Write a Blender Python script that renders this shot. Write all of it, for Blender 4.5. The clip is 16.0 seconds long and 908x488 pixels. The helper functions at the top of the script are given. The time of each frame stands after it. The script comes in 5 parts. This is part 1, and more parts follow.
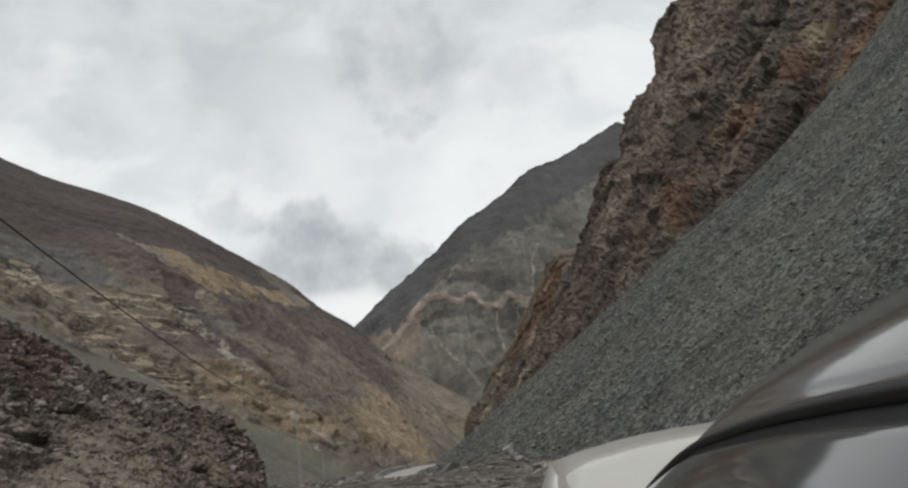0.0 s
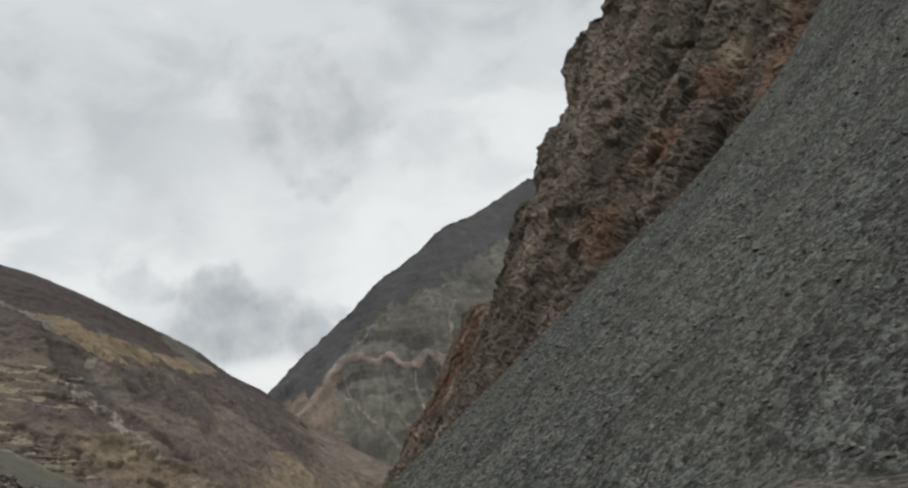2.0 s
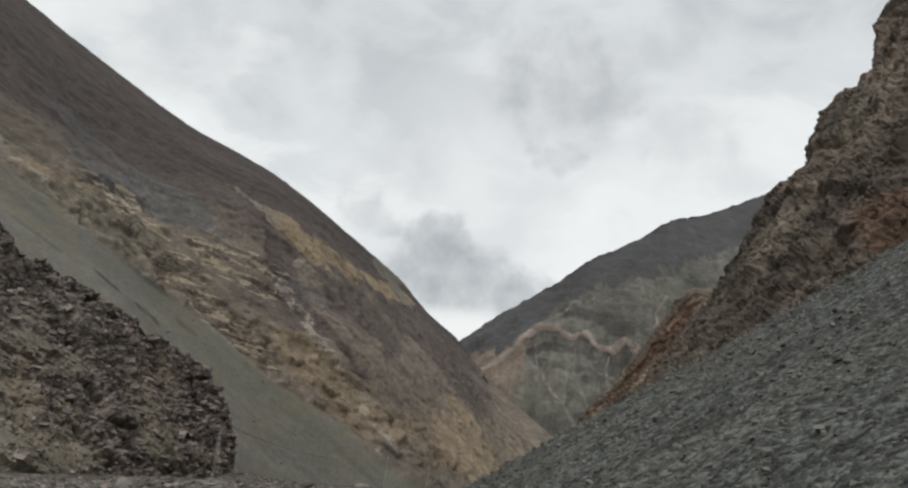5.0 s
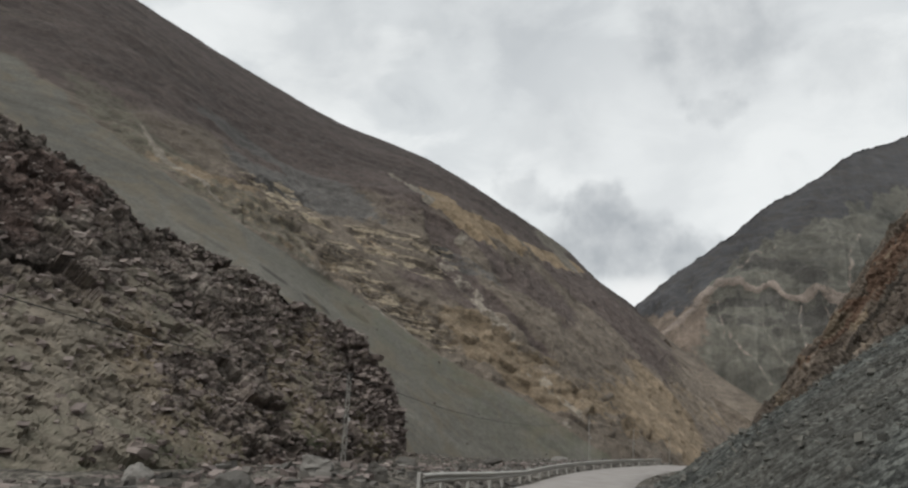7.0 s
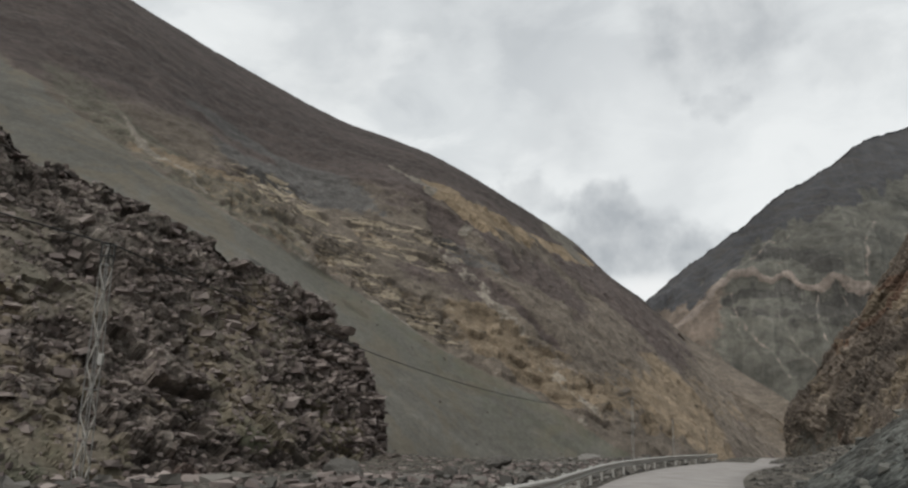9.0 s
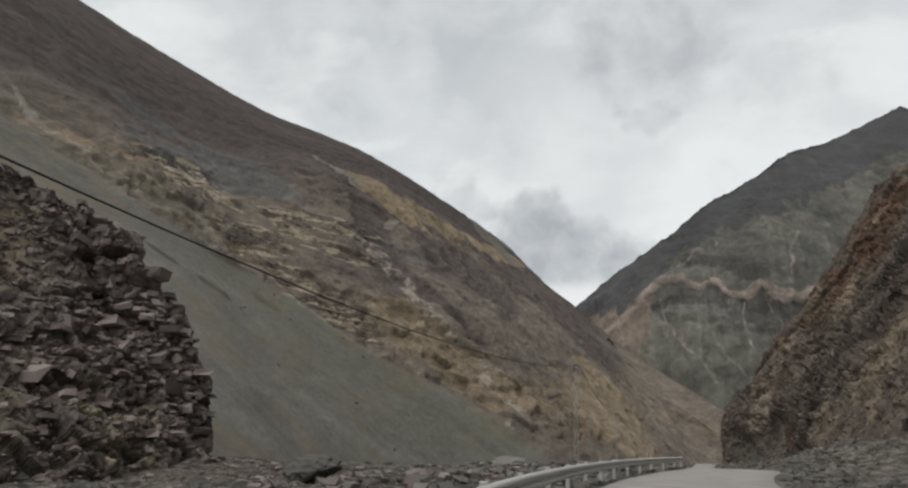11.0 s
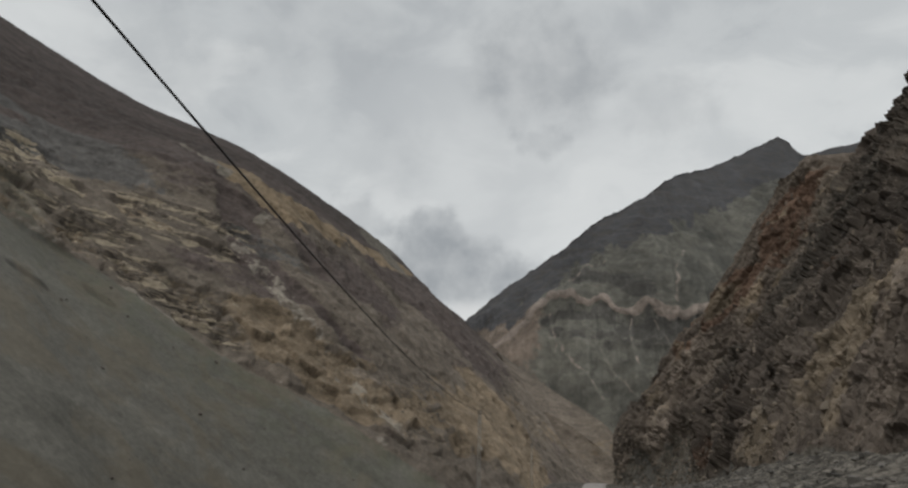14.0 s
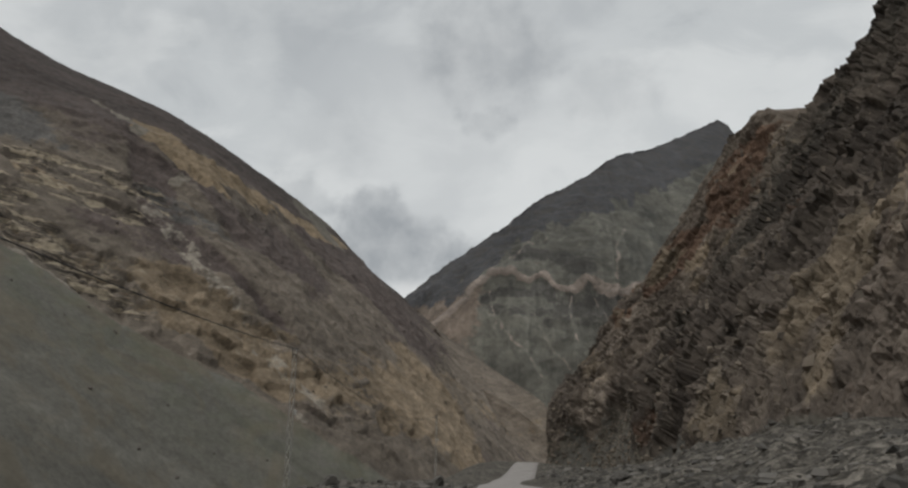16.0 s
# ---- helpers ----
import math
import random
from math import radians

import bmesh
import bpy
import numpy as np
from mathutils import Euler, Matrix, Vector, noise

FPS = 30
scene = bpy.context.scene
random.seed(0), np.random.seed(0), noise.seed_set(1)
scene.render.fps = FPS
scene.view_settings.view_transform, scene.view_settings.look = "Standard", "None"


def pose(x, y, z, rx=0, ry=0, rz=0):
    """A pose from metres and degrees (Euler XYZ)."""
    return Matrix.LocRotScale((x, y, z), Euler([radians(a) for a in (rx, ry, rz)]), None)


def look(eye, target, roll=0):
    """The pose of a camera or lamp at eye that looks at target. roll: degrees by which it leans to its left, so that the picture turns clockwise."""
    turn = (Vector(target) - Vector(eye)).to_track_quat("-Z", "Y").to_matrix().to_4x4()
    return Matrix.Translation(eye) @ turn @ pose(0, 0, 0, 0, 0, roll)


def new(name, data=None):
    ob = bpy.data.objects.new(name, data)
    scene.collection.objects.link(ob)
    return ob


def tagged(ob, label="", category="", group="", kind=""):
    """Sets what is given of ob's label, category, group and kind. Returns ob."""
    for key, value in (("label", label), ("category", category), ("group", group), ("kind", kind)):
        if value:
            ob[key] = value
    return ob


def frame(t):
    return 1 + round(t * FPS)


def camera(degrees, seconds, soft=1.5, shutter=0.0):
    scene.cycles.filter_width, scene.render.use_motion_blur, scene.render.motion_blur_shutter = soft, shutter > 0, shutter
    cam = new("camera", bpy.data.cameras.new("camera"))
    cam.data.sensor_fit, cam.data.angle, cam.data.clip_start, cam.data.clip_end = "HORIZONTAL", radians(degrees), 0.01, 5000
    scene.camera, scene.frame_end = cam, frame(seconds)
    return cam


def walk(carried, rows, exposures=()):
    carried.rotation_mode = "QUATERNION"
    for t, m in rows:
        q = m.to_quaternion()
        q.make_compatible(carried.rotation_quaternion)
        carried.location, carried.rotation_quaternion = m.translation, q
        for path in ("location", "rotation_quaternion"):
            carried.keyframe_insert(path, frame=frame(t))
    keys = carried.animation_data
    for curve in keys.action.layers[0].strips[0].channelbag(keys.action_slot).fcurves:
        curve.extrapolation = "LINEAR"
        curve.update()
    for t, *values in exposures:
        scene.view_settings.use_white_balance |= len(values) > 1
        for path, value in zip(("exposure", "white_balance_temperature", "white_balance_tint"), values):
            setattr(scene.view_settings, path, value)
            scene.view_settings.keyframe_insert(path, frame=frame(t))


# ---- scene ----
cam = camera(58.0, 16.0, 2.4)
PATH = [
    (0, (2.011, -0.725, -0.42), (2.069, 1.22, 0.043), -6.7),
    (0.5, (2.589, 4.456, -0.407), (2.662, 6.398, 0.067), -7.4),
    (1, (3.331, 9.568, -0.371), (3.494, 11.498, 0.129), -8.1),
    (1.5, (4.216, 14.597, -0.317), (4.48, 16.508, 0.208), -9.4),
    (2, (5.196, 19.675, -0.281), (5.472, 21.571, 0.294), -10.2),
    (2.5, (6.166, 24.898, -0.315), (6.454, 26.79, 0.268), -9.6),
    (3, (6.99, 30.211, -0.404), (7.274, 32.113, 0.147), -6.5),
    (3.5, (7.59, 35.325, -0.484), (7.856, 37.237, 0.04), -4.6),
    (4, (7.967, 40.19, -0.64), (8.063, 42.114, -0.102), -0.4),
    (4.5, (8.147, 44.998, -0.832), (7.978, 46.917, -0.296), 5.8),
    (5, (7.755, 50.068, -1.067), (7.5, 51.979, -0.537), 7.2),
    (7.5, (0.546, 77.911, -2.31), (-0.124, 79.743, -1.872), 2.4),
    (8, (-1.025, 83.68, -2.476), (-1.692, 85.512, -2.03), 2.3),
    (8.5, (-2.535, 89.543, -2.685), (-3.202, 91.374, -2.237), 1.8),
    (11, (-7.688, 119.764, -3.599), (-8.181, 121.645, -3.13), 1.6),
    (11.5, (-8.16, 125.773, -3.634), (-8.618, 127.66, -3.154), 1.6),
    (12, (-8.439, 131.715, -3.671), (-8.885, 133.602, -3.182), 1.4),
    (12.5, (-8.738, 137.731, -3.671), (-9.09, 139.637, -3.177), 1.0),
    (13, (-8.751, 143.752, -3.575), (-9.04, 145.667, -3.075), 1.4),
    (13.5, (-8.533, 149.623, -3.532), (-8.794, 151.541, -3.029), 1.6),
    (14, (-8.18, 155.531, -3.5), (-8.419, 157.448, -2.985), 1.4),
    (14.5, (-7.653, 161.354, -3.521), (-7.819, 163.279, -3.004), 0.8),
    (15, (-6.96, 167.039, -3.529), (-7.1, 168.965, -3.009), 0.9),
    (15.5, (-6.156, 172.657, -3.545), (-6.263, 174.586, -3.028), 0.8),
    (16, (-5.196, 178.278, -3.62), (-5.298, 180.219, -3.149), 1.1),
]
EXPOSURES = [(0.0, 0.0), (2.0, -0.07), (2.5, -0.16), (3.1, -0.14), (3.5, -0.0), (4.5, 0.0), (8.5, -0.03), (11.1, -0.09), (11.5, -0.27), (12.2, -0.4), (12.6, -0.42), (16.0, -0.4)]
walk(cam, [(t, look(eye, target, roll)) for t, eye, target, roll in PATH], EXPOSURES)


# ---- light: an overcast sky over the valley ----
SUN_AZ, SUN_EL = radians(200), radians(58)
world = bpy.data.worlds.new("overcast_sky")
scene.world = world
world.use_nodes = True


class Nodes:
    """Short names for building a node tree."""

    def __init__(self, tree):
        self.tree = tree
        tree.nodes.clear()

    def add(self, kind, sets=(), **inputs):
        n = self.tree.nodes.new(kind)
        for key, value in dict(sets).items():
            setattr(n, key, value)
        for key, value in inputs.items():
            self.put(n, key.replace("_", " "), value)
        return n

    def put(self, n, key, value):
        sock = n.inputs[int(key[1:])] if key[0] == "i" and key[1:].isdigit() else n.inputs[key]
        if isinstance(value, bpy.types.NodeSocket):
            self.tree.links.new(value, sock)
        elif isinstance(value, (tuple, list)) and len(value) == 3 and sock.type == "RGBA":
            sock.default_value = (*value, 1)
        else:
            sock.default_value = value

    def math(self, op, a, b=0.0, c=0.0, clamp=False):
        return self.add("ShaderNodeMath", {"operation": op, "use_clamp": clamp}, i0=a, i1=b, i2=c).outputs[0]

    def vec(self, op, a, b=(0, 0, 0), out=0):
        return self.add("ShaderNodeVectorMath", {"operation": op}, i0=a, i1=b).outputs[out]

    def noise(self, v, scale, detail=4.0, rough=0.55, warp=0.0):
        return self.add("ShaderNodeTexNoise", Vector=v, Scale=scale, Detail=detail, Roughness=rough, Distortion=warp).outputs[0]

    def ramp(self, f, stops, mode="LINEAR"):
        n = self.add("ShaderNodeValToRGB", Fac=f)
        n.color_ramp.interpolation = mode
        while len(n.color_ramp.elements) < len(stops):
            n.color_ramp.elements.new(0.5)
        for e, (at, col) in zip(n.color_ramp.elements, stops):
            e.position = at
            e.color = (*col, 1) if isinstance(col, tuple) else (col, col, col, 1)
        return n.outputs[0]

    def step(self, f, lo, hi):
        n = self.add("ShaderNodeMapRange", {"interpolation_type": "SMOOTHSTEP"}, Value=f)
        n.inputs["From Min"].default_value, n.inputs["From Max"].default_value = lo, hi
        return n.outputs[0]

    def mix(self, f, a, b, blend="MIX"):
        n = self.add("ShaderNodeMix", {"data_type": "RGBA", "blend_type": blend})
        for sock, value in ((n.inputs[0], f), (n.inputs[6], a), (n.inputs[7], b)):
            if isinstance(value, bpy.types.NodeSocket):
                self.tree.links.new(value, sock)
            elif isinstance(value, tuple):
                sock.default_value = (*value, 1)
            else:
                sock.default_value = value
        return n.outputs[2]

    def attr(self, name):
        return self.add("ShaderNodeAttribute", {"attribute_name": name}).outputs["Fac"]


def toward(az, el):
    """The unit way at a bearing (clockwise from +y) and a height, both in degrees."""
    a, e = radians(az), radians(el)
    return (math.sin(a) * math.cos(e), math.cos(a) * math.cos(e), math.sin(e))


def build_sky():
    n = Nodes(world.node_tree)
    way = n.add("ShaderNodeTexCoord").outputs["Generated"]
    xyz = n.add("ShaderNodeSeparateXYZ", Vector=way)
    sky = n.add("ShaderNodeTexSky", {"sky_type": "NISHITA", "sun_disc": False, "sun_elevation": SUN_EL, "sun_rotation": SUN_AZ})
    # cloud layer, drawn out flat towards the horizon
    flat = n.math("ADD", n.math("MAXIMUM", xyz.outputs[2], 0.0), 0.42)
    sheet = n.add("ShaderNodeCombineXYZ", X=n.math("DIVIDE", xyz.outputs[0], flat), Y=n.math("DIVIDE", xyz.outputs[1], flat), Z=xyz.outputs[2]).outputs[0]
    broad = n.noise(n.vec("ADD", sheet, (3.7, 1.9, 0.4)), 2.3, 3.0, 0.5, 0.3)
    fine = n.noise(n.vec("ADD", sheet, (9.1, 4.2, 1.4)), 6.5, 6.0, 0.56, 0.4)
    thick = n.math("ADD", n.math("MULTIPLY", broad, 0.66), n.math("MULTIPLY", fine, 0.34))
    tone = n.ramp(thick, [(0.36, (0.92, 0.94, 0.935)), (0.46, (0.83, 0.855, 0.855)), (0.54, (0.70, 0.73, 0.74)), (0.64, (0.56, 0.59, 0.61))], "EASE")
    low = n.math("SUBTRACT", 1.0, n.step(n.vec("LENGTH", n.vec("SUBTRACT", way, toward(-1.0, 15.0)), out=1), 0.1, 0.36))
    tone = n.mix(n.math("MULTIPLY", low, 0.55), tone, (0.88, 0.90, 0.895))
    # the heavier heap of cloud over the end of the valley
    wob = n.noise(way, 13.0, 4.0, 0.5)
    curl = n.noise(way, 38.0, 4.0, 0.5)
    # bearing, height, size, depth of the darker clouds
    for az, el, wide, deep in ((-29.0, 25.0, 0.11, 0.3), (8.0, 24.0, 0.06, 0.3), (-0.8, 27.0, 0.095, 0.68), (-0.9, 22.2, 0.03, 0.4), (-12.0, 20.0, 0.07, 0.22), (-17.5, 28.5, 0.1, 0.25), (-6.6, 12.8, 0.075, 0.85), (-10.0, 12.8, 0.055, 0.8), (-2.8, 12.2, 0.048, 0.8), (-8.2, 15.4, 0.04, 0.7), (-13.8, 16.5, 0.036, 0.45)):
        off = n.vec("MULTIPLY", n.vec("SUBTRACT", way, toward(az, el)), (1.0, 1.0, 1.35))
        d = n.math("ADD", n.vec("LENGTH", off, out=1), n.math("ADD", n.math("MULTIPLY", n.math("SUBTRACT", wob, 0.5), 0.12), n.math("MULTIPLY", n.math("SUBTRACT", curl, 0.5), 0.035)))
        m = n.math("MULTIPLY", n.math("SUBTRACT", 1.0, n.step(d, wide * 0.35, wide * 1.2)), deep)
        tone = n.mix(m, tone, n.ramp(n.math("ADD", n.math("MULTIPLY", curl, 0.6), n.math("MULTIPLY", wob, 0.4)), [(0.36, (0.43, 0.455, 0.475)), (0.64, (0.60, 0.62, 0.63))]))
    # thin bright gap just above the end of the valley
    off = n.vec("MULTIPLY", n.vec("SUBTRACT", way, toward(-5.5, 9.6)), (1.0, 1.0, 2.2))
    m = n.math("SUBTRACT", 1.0, n.step(n.math("ADD", n.vec("LENGTH", off, out=1), n.math("MULTIPLY", n.math("SUBTRACT", wob, 0.5), 0.05)), 0.02, 0.07))
    tone = n.mix(n.math("MULTIPLY", m, 0.75), tone, (0.92, 0.92, 0.91))
    cloud = n.vec("SCALE", tone)
    cloud.node.inputs["Scale"].default_value = 10.4
    both = n.mix(0.94, sky.outputs[0], cloud)
    back = n.add("ShaderNodeBackground", Color=both, Strength=0.1)
    n.add("ShaderNodeOutputWorld", Surface=back.outputs[0])


build_sky()
sun = new("sun", bpy.data.lights.new("sun", "SUN"))
sun.data.energy, sun.data.angle, sun.data.color = 1.3, radians(25), (1.0, 0.96, 0.9)
sun.matrix_world = look(Vector(toward(math.degrees(SUN_AZ), math.degrees(SUN_EL))) * 100, (0, 0, 0))


# ---- noise on arrays of places ----
def cell_hash(ix, iy, iz, seed):
    h = (ix.astype(np.int64) * 374761393 + iy.astype(np.int64) * 668265263 + iz.astype(np.int64) * 2147483647 + seed * 974711) & 0xFFFFFFFF
    h = ((h ^ (h >> 13)) * 1274126177) & 0xFFFFFFFF
    h = ((h ^ (h >> 16)) * 2246822519) & 0xFFFFFFFF
    return ((h ^ (h >> 15)) & 0xFFFFFF) / float(0xFFFFFF)


def soft_noise(p, seed=0):
    """Smooth noise from -1 to 1 at places p (n, 3)."""
    i = np.floor(p).astype(np.int64)
    f = p - i
    w = f * f * f * (f * (f * 6 - 15) + 10)
    out = 0
    for dx in (0, 1):
        for dy in (0, 1):
            for dz in (0, 1):
                k = np.where(dx, w[:, 0], 1 - w[:, 0]) * np.where(dy, w[:, 1], 1 - w[:, 1]) * np.where(dz, w[:, 2], 1 - w[:, 2])
                out = out + k * cell_hash(i[:, 0] + dx, i[:, 1] + dy, i[:, 2] + dz, seed)
    return out * 2 - 1


def fbm(p, octaves=5, gain=0.5, seed=0):
    out, amp, total = 0, 1.0, 0.0
    for o in range(octaves):
        out = out + amp * soft_noise(p * 2.03**o + 17.3 * o, seed + o)
        total += amp
        amp *= gain
    return out / total


def ridged(p, octaves=5, gain=0.5, seed=0):
    """Sharp-crested noise from 0 to 1."""
    out, amp, total = 0, 1.0, 0.0
    for o in range(octaves):
        r = 1 - np.abs(soft_noise(p * 2.07**o + 9.1 * o, seed + 31 * o))
        out = out + amp * r * r
        total += amp
        amp *= gain
    return out / total


def blocks(p, seed=0):
    """Cell noise: distance to the nearest seed, gap to the second, and a random value of the nearest."""
    i = np.floor(p).astype(np.int64)
    best = np.full(len(p), 9.0)
    second = np.full(len(p), 9.0)
    tag = np.zeros(len(p))
    for dx in (-1, 0, 1):
        for dy in (-1, 0, 1):
            for dz in (-1, 0, 1):
                a, b, c = i[:, 0] + dx, i[:, 1] + dy, i[:, 2] + dz
                q = np.stack([a + cell_hash(a, b, c, seed), b + cell_hash(a, b, c, seed + 7), c + cell_hash(a, b, c, seed + 13)], 1)
                d = ((q - p) ** 2).sum(1)
                near = d < best
                second = np.where(near, best, np.minimum(second, d))
                tag = np.where(near, cell_hash(a, b, c, seed + 23), tag)
                best = np.where(near, d, best)
    return np.sqrt(best), np.sqrt(second) - np.sqrt(best), tag


def facets(p, seed=0, tilt=0.9):
    """Broken faces: each cell of p is a flat face with a height and a slant of its own. Gives the height, the gap to the next cell and the cell's random value."""
    i = np.floor(p).astype(np.int64)
    best = np.full(len(p), 9.0)
    second = np.full(len(p), 9.0)
    high = np.zeros(len(p))
    tag = np.zeros(len(p))
    for dx in (-1, 0, 1):
        for dy in (-1, 0, 1):
            for dz in (-1, 0, 1):
                a, b, c = i[:, 0] + dx, i[:, 1] + dy, i[:, 2] + dz
                h = [cell_hash(a, b, c, seed + k) for k in (0, 7, 13, 23, 41, 59)]
                off = p - np.stack([a + h[0], b + h[1], c + h[2]], 1)
                d = (off**2).sum(1)
                near = d < best
                second = np.where(near, best, np.minimum(second, d))
                face = h[3] - 0.5 + tilt * ((h[4] - 0.5) * off[:, 0] + (h[5] - 0.5) * off[:, 2] + 0.15 * off[:, 2])
                high = np.where(near, face, high)
                tag = np.where(near, h[3], tag)
                best = np.where(near, d, best)
    return high, np.sqrt(second) - np.sqrt(best), tag


def smooth(x, lo, hi):
    t = np.clip((x - lo) / (hi - lo), 0, 1)
    return t * t * (3 - 2 * t)


def spline(c, n, along):
    """Catmull-Rom through the control places on an axis, to n places."""
    c = np.moveaxis(np.asarray(c, float), along, 0)
    k = len(c)
    t = np.linspace(0, k - 1, n) if np.isscalar(n) else np.asarray(n, float)
    i = np.minimum(t.astype(int), k - 2)
    f = (t - i).reshape(-1, *([1] * (c.ndim - 1)))
    p0, p1, p2, p3 = c[np.maximum(i - 1, 0)], c[i], c[i + 1], c[np.minimum(i + 2, k - 1)]
    out = 0.5 * (2 * p1 + (p2 - p0) * f + (2 * p0 - 5 * p1 + 4 * p2 - p3) * f**2 + (3 * p1 - p0 - 3 * p2 + p3) * f**3)
    return np.moveaxis(out, 0, along)


def grid_normals(g):
    a, b = np.gradient(g, axis=1), np.gradient(g, axis=0)
    n = np.cross(a, b)
    return n / (np.linalg.norm(n, axis=2, keepdims=True) + 1e-9)


def grid_mesh(name, g, masks=None, flip=False, shade=True):
    """A mesh from a grid of places (rows, columns, 3) with float masks on its points."""
    r, c = g.shape[:2]
    k = np.arange(r * c).reshape(r, c)
    quads = np.stack([k[:-1, :-1], k[:-1, 1:], k[1:, 1:], k[1:, :-1]], -1).reshape(-1, 4)
    if flip:
        quads = quads[:, ::-1]
    me = bpy.data.meshes.new(name)
    me.vertices.add(r * c)
    me.vertices.foreach_set("co", g.reshape(-1).astype(np.float32))
    me.loops.add(quads.size)
    me.loops.foreach_set("vertex_index", quads.reshape(-1).astype(np.int32))
    me.polygons.add(len(quads))
    me.polygons.foreach_set("loop_start", np.arange(0, quads.size, 4, dtype=np.int32))
    me.polygons.foreach_set("use_smooth", np.full(len(quads), shade))
    me.update(calc_edges=True)
    for key, value in (masks or {}).items():
        me.attributes.new(key, "FLOAT", "POINT").data.foreach_set("value", value.reshape(-1).astype(np.float32))
    return me


# ---- materials ----
def material(name, build, **kw):
    m = bpy.data.materials.new(name)
    m.use_nodes = True
    n = Nodes(m.node_tree)
    shader = n.add("ShaderNodeBsdfPrincipled")
    n.add("ShaderNodeOutputMaterial", Surface=shader.outputs[0])
    build(n, shader, n.add("ShaderNodeTexCoord").outputs["Object"], **kw)
    return m


def relief(n, height, strength, distance, under=None):
    b = n.add("ShaderNodeBump", Height=height, Strength=strength, Distance=distance)
    if under is not None:
        n.put(b, "Normal", under)
    return b.outputs[0]


def rock_look(n, s, v, dark, mid, light, streak=(1, 1, 1), zones=(), scree=None, bump=1.0, size=1.0, turn=0, edge=0.9, dust_or_toplight=0.0, beds=None, dots=0.0, chips=None, lean=0.0, grit=1.0):
    """Weathered rock; masks on the points name zones of other rock, with ragged edges, or scree."""
    raw = v
    if turn:
        v = n.add("ShaderNodeMapping", Vector=v, Rotation=(0, 0, radians(turn))).outputs[0]
    if lean:
        ax = n.add("ShaderNodeSeparateXYZ", Vector=v).outputs
        v = n.add("ShaderNodeCombineXYZ", X=ax[0], Y=n.math("ADD", ax[1], n.math("MULTIPLY", ax[2], lean)), Z=ax[2]).outputs[0]
    q = n.vec("MULTIPLY", v, streak)
    big = n.noise(q, 0.02 / size, 5.0, 0.6, 0.6)
    med = n.noise(q, 0.11 / size, 6.0, 0.62, 0.4)
    fine = n.noise(q, 0.9 / size, 6.0, 0.65)
    f = n.math("ADD", n.math("MULTIPLY", big, 0.4), n.math("ADD", n.math("MULTIPLY", med, 0.38), n.math("MULTIPLY", fine, 0.3)))
    col = n.ramp(f, [(0.38, dark), (0.54, mid), (0.70, light)])
    ragged = n.math("MULTIPLY", n.math("SUBTRACT", n.noise(q, 0.3 / size, 7.0, 0.7, 0.3), 0.5), edge)
    shade = n.math("ADD", n.math("MULTIPLY", med, 0.45), n.math("MULTIPLY", fine, 0.55))
    for name, c in zones:
        m = n.step(n.math("ADD", n.attr(name), ragged), 0.36, 0.56)
        col = n.mix(m, col, n.ramp(shade, [(0.33, tuple(0.6 * k for k in c)), (0.52, c), (0.7, tuple(1.25 * k for k in c))]))
    tiny = n.noise(q, 4.5, 5.0, 0.7, 0.3)
    col = n.mix(1.0, col, n.ramp(tiny, [(0.32, 1 - 0.38 * grit), (0.5, 1.0), (0.68, 1 + 0.42 * grit)]), "MULTIPLY")
    h = n.math("ADD", n.math("MULTIPLY", fine, 0.5), n.math("ADD", med, n.math("MULTIPLY", tiny, 0.16 * grit)))
    if beds is not None:
        # thin broken ledges, paler than the rock between them
        ax = n.add("ShaderNodeSeparateXYZ", Vector=raw).outputs
        up = n.math("ADD", ax[2], n.math("MULTIPLY", ax[1], 0.14))
        w = n.add("ShaderNodeCombineXYZ", X=n.math("MULTIPLY", ax[0], 0.05), Y=n.math("MULTIPLY", ax[1], 0.06), Z=n.math("MULTIPLY", up, 0.3)).outputs[0]
        bed = n.noise(w, 1.0, 5.0, 0.6, 0.5)
        m = n.step(n.math("ADD", n.attr("strata"), ragged), 0.3, 0.5)
        col = n.mix(n.math("MULTIPLY", m, n.step(bed, 0.515, 0.55)), col, n.ramp(fine, [(0.35, tuple(0.7 * k for k in beds)), (0.6, beds)]))
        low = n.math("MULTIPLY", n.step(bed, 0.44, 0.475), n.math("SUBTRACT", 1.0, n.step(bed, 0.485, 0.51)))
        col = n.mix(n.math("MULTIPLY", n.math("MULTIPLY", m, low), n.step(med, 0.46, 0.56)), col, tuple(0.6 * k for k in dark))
        h = n.math("ADD", h, n.math("MULTIPLY", m, n.step(bed, 0.5, 0.56)))
    # pits and cracks
    crack = n.step(n.noise(n.vec("MULTIPLY", q, (1.0, 1.0, 1.7)), 2.2 / size, 5.0, 0.7, 0.8), 0.34, 0.5)
    col = n.mix(n.math("MULTIPLY", n.math("SUBTRACT", 1.0, crack), 0.45 * grit), col, dark)
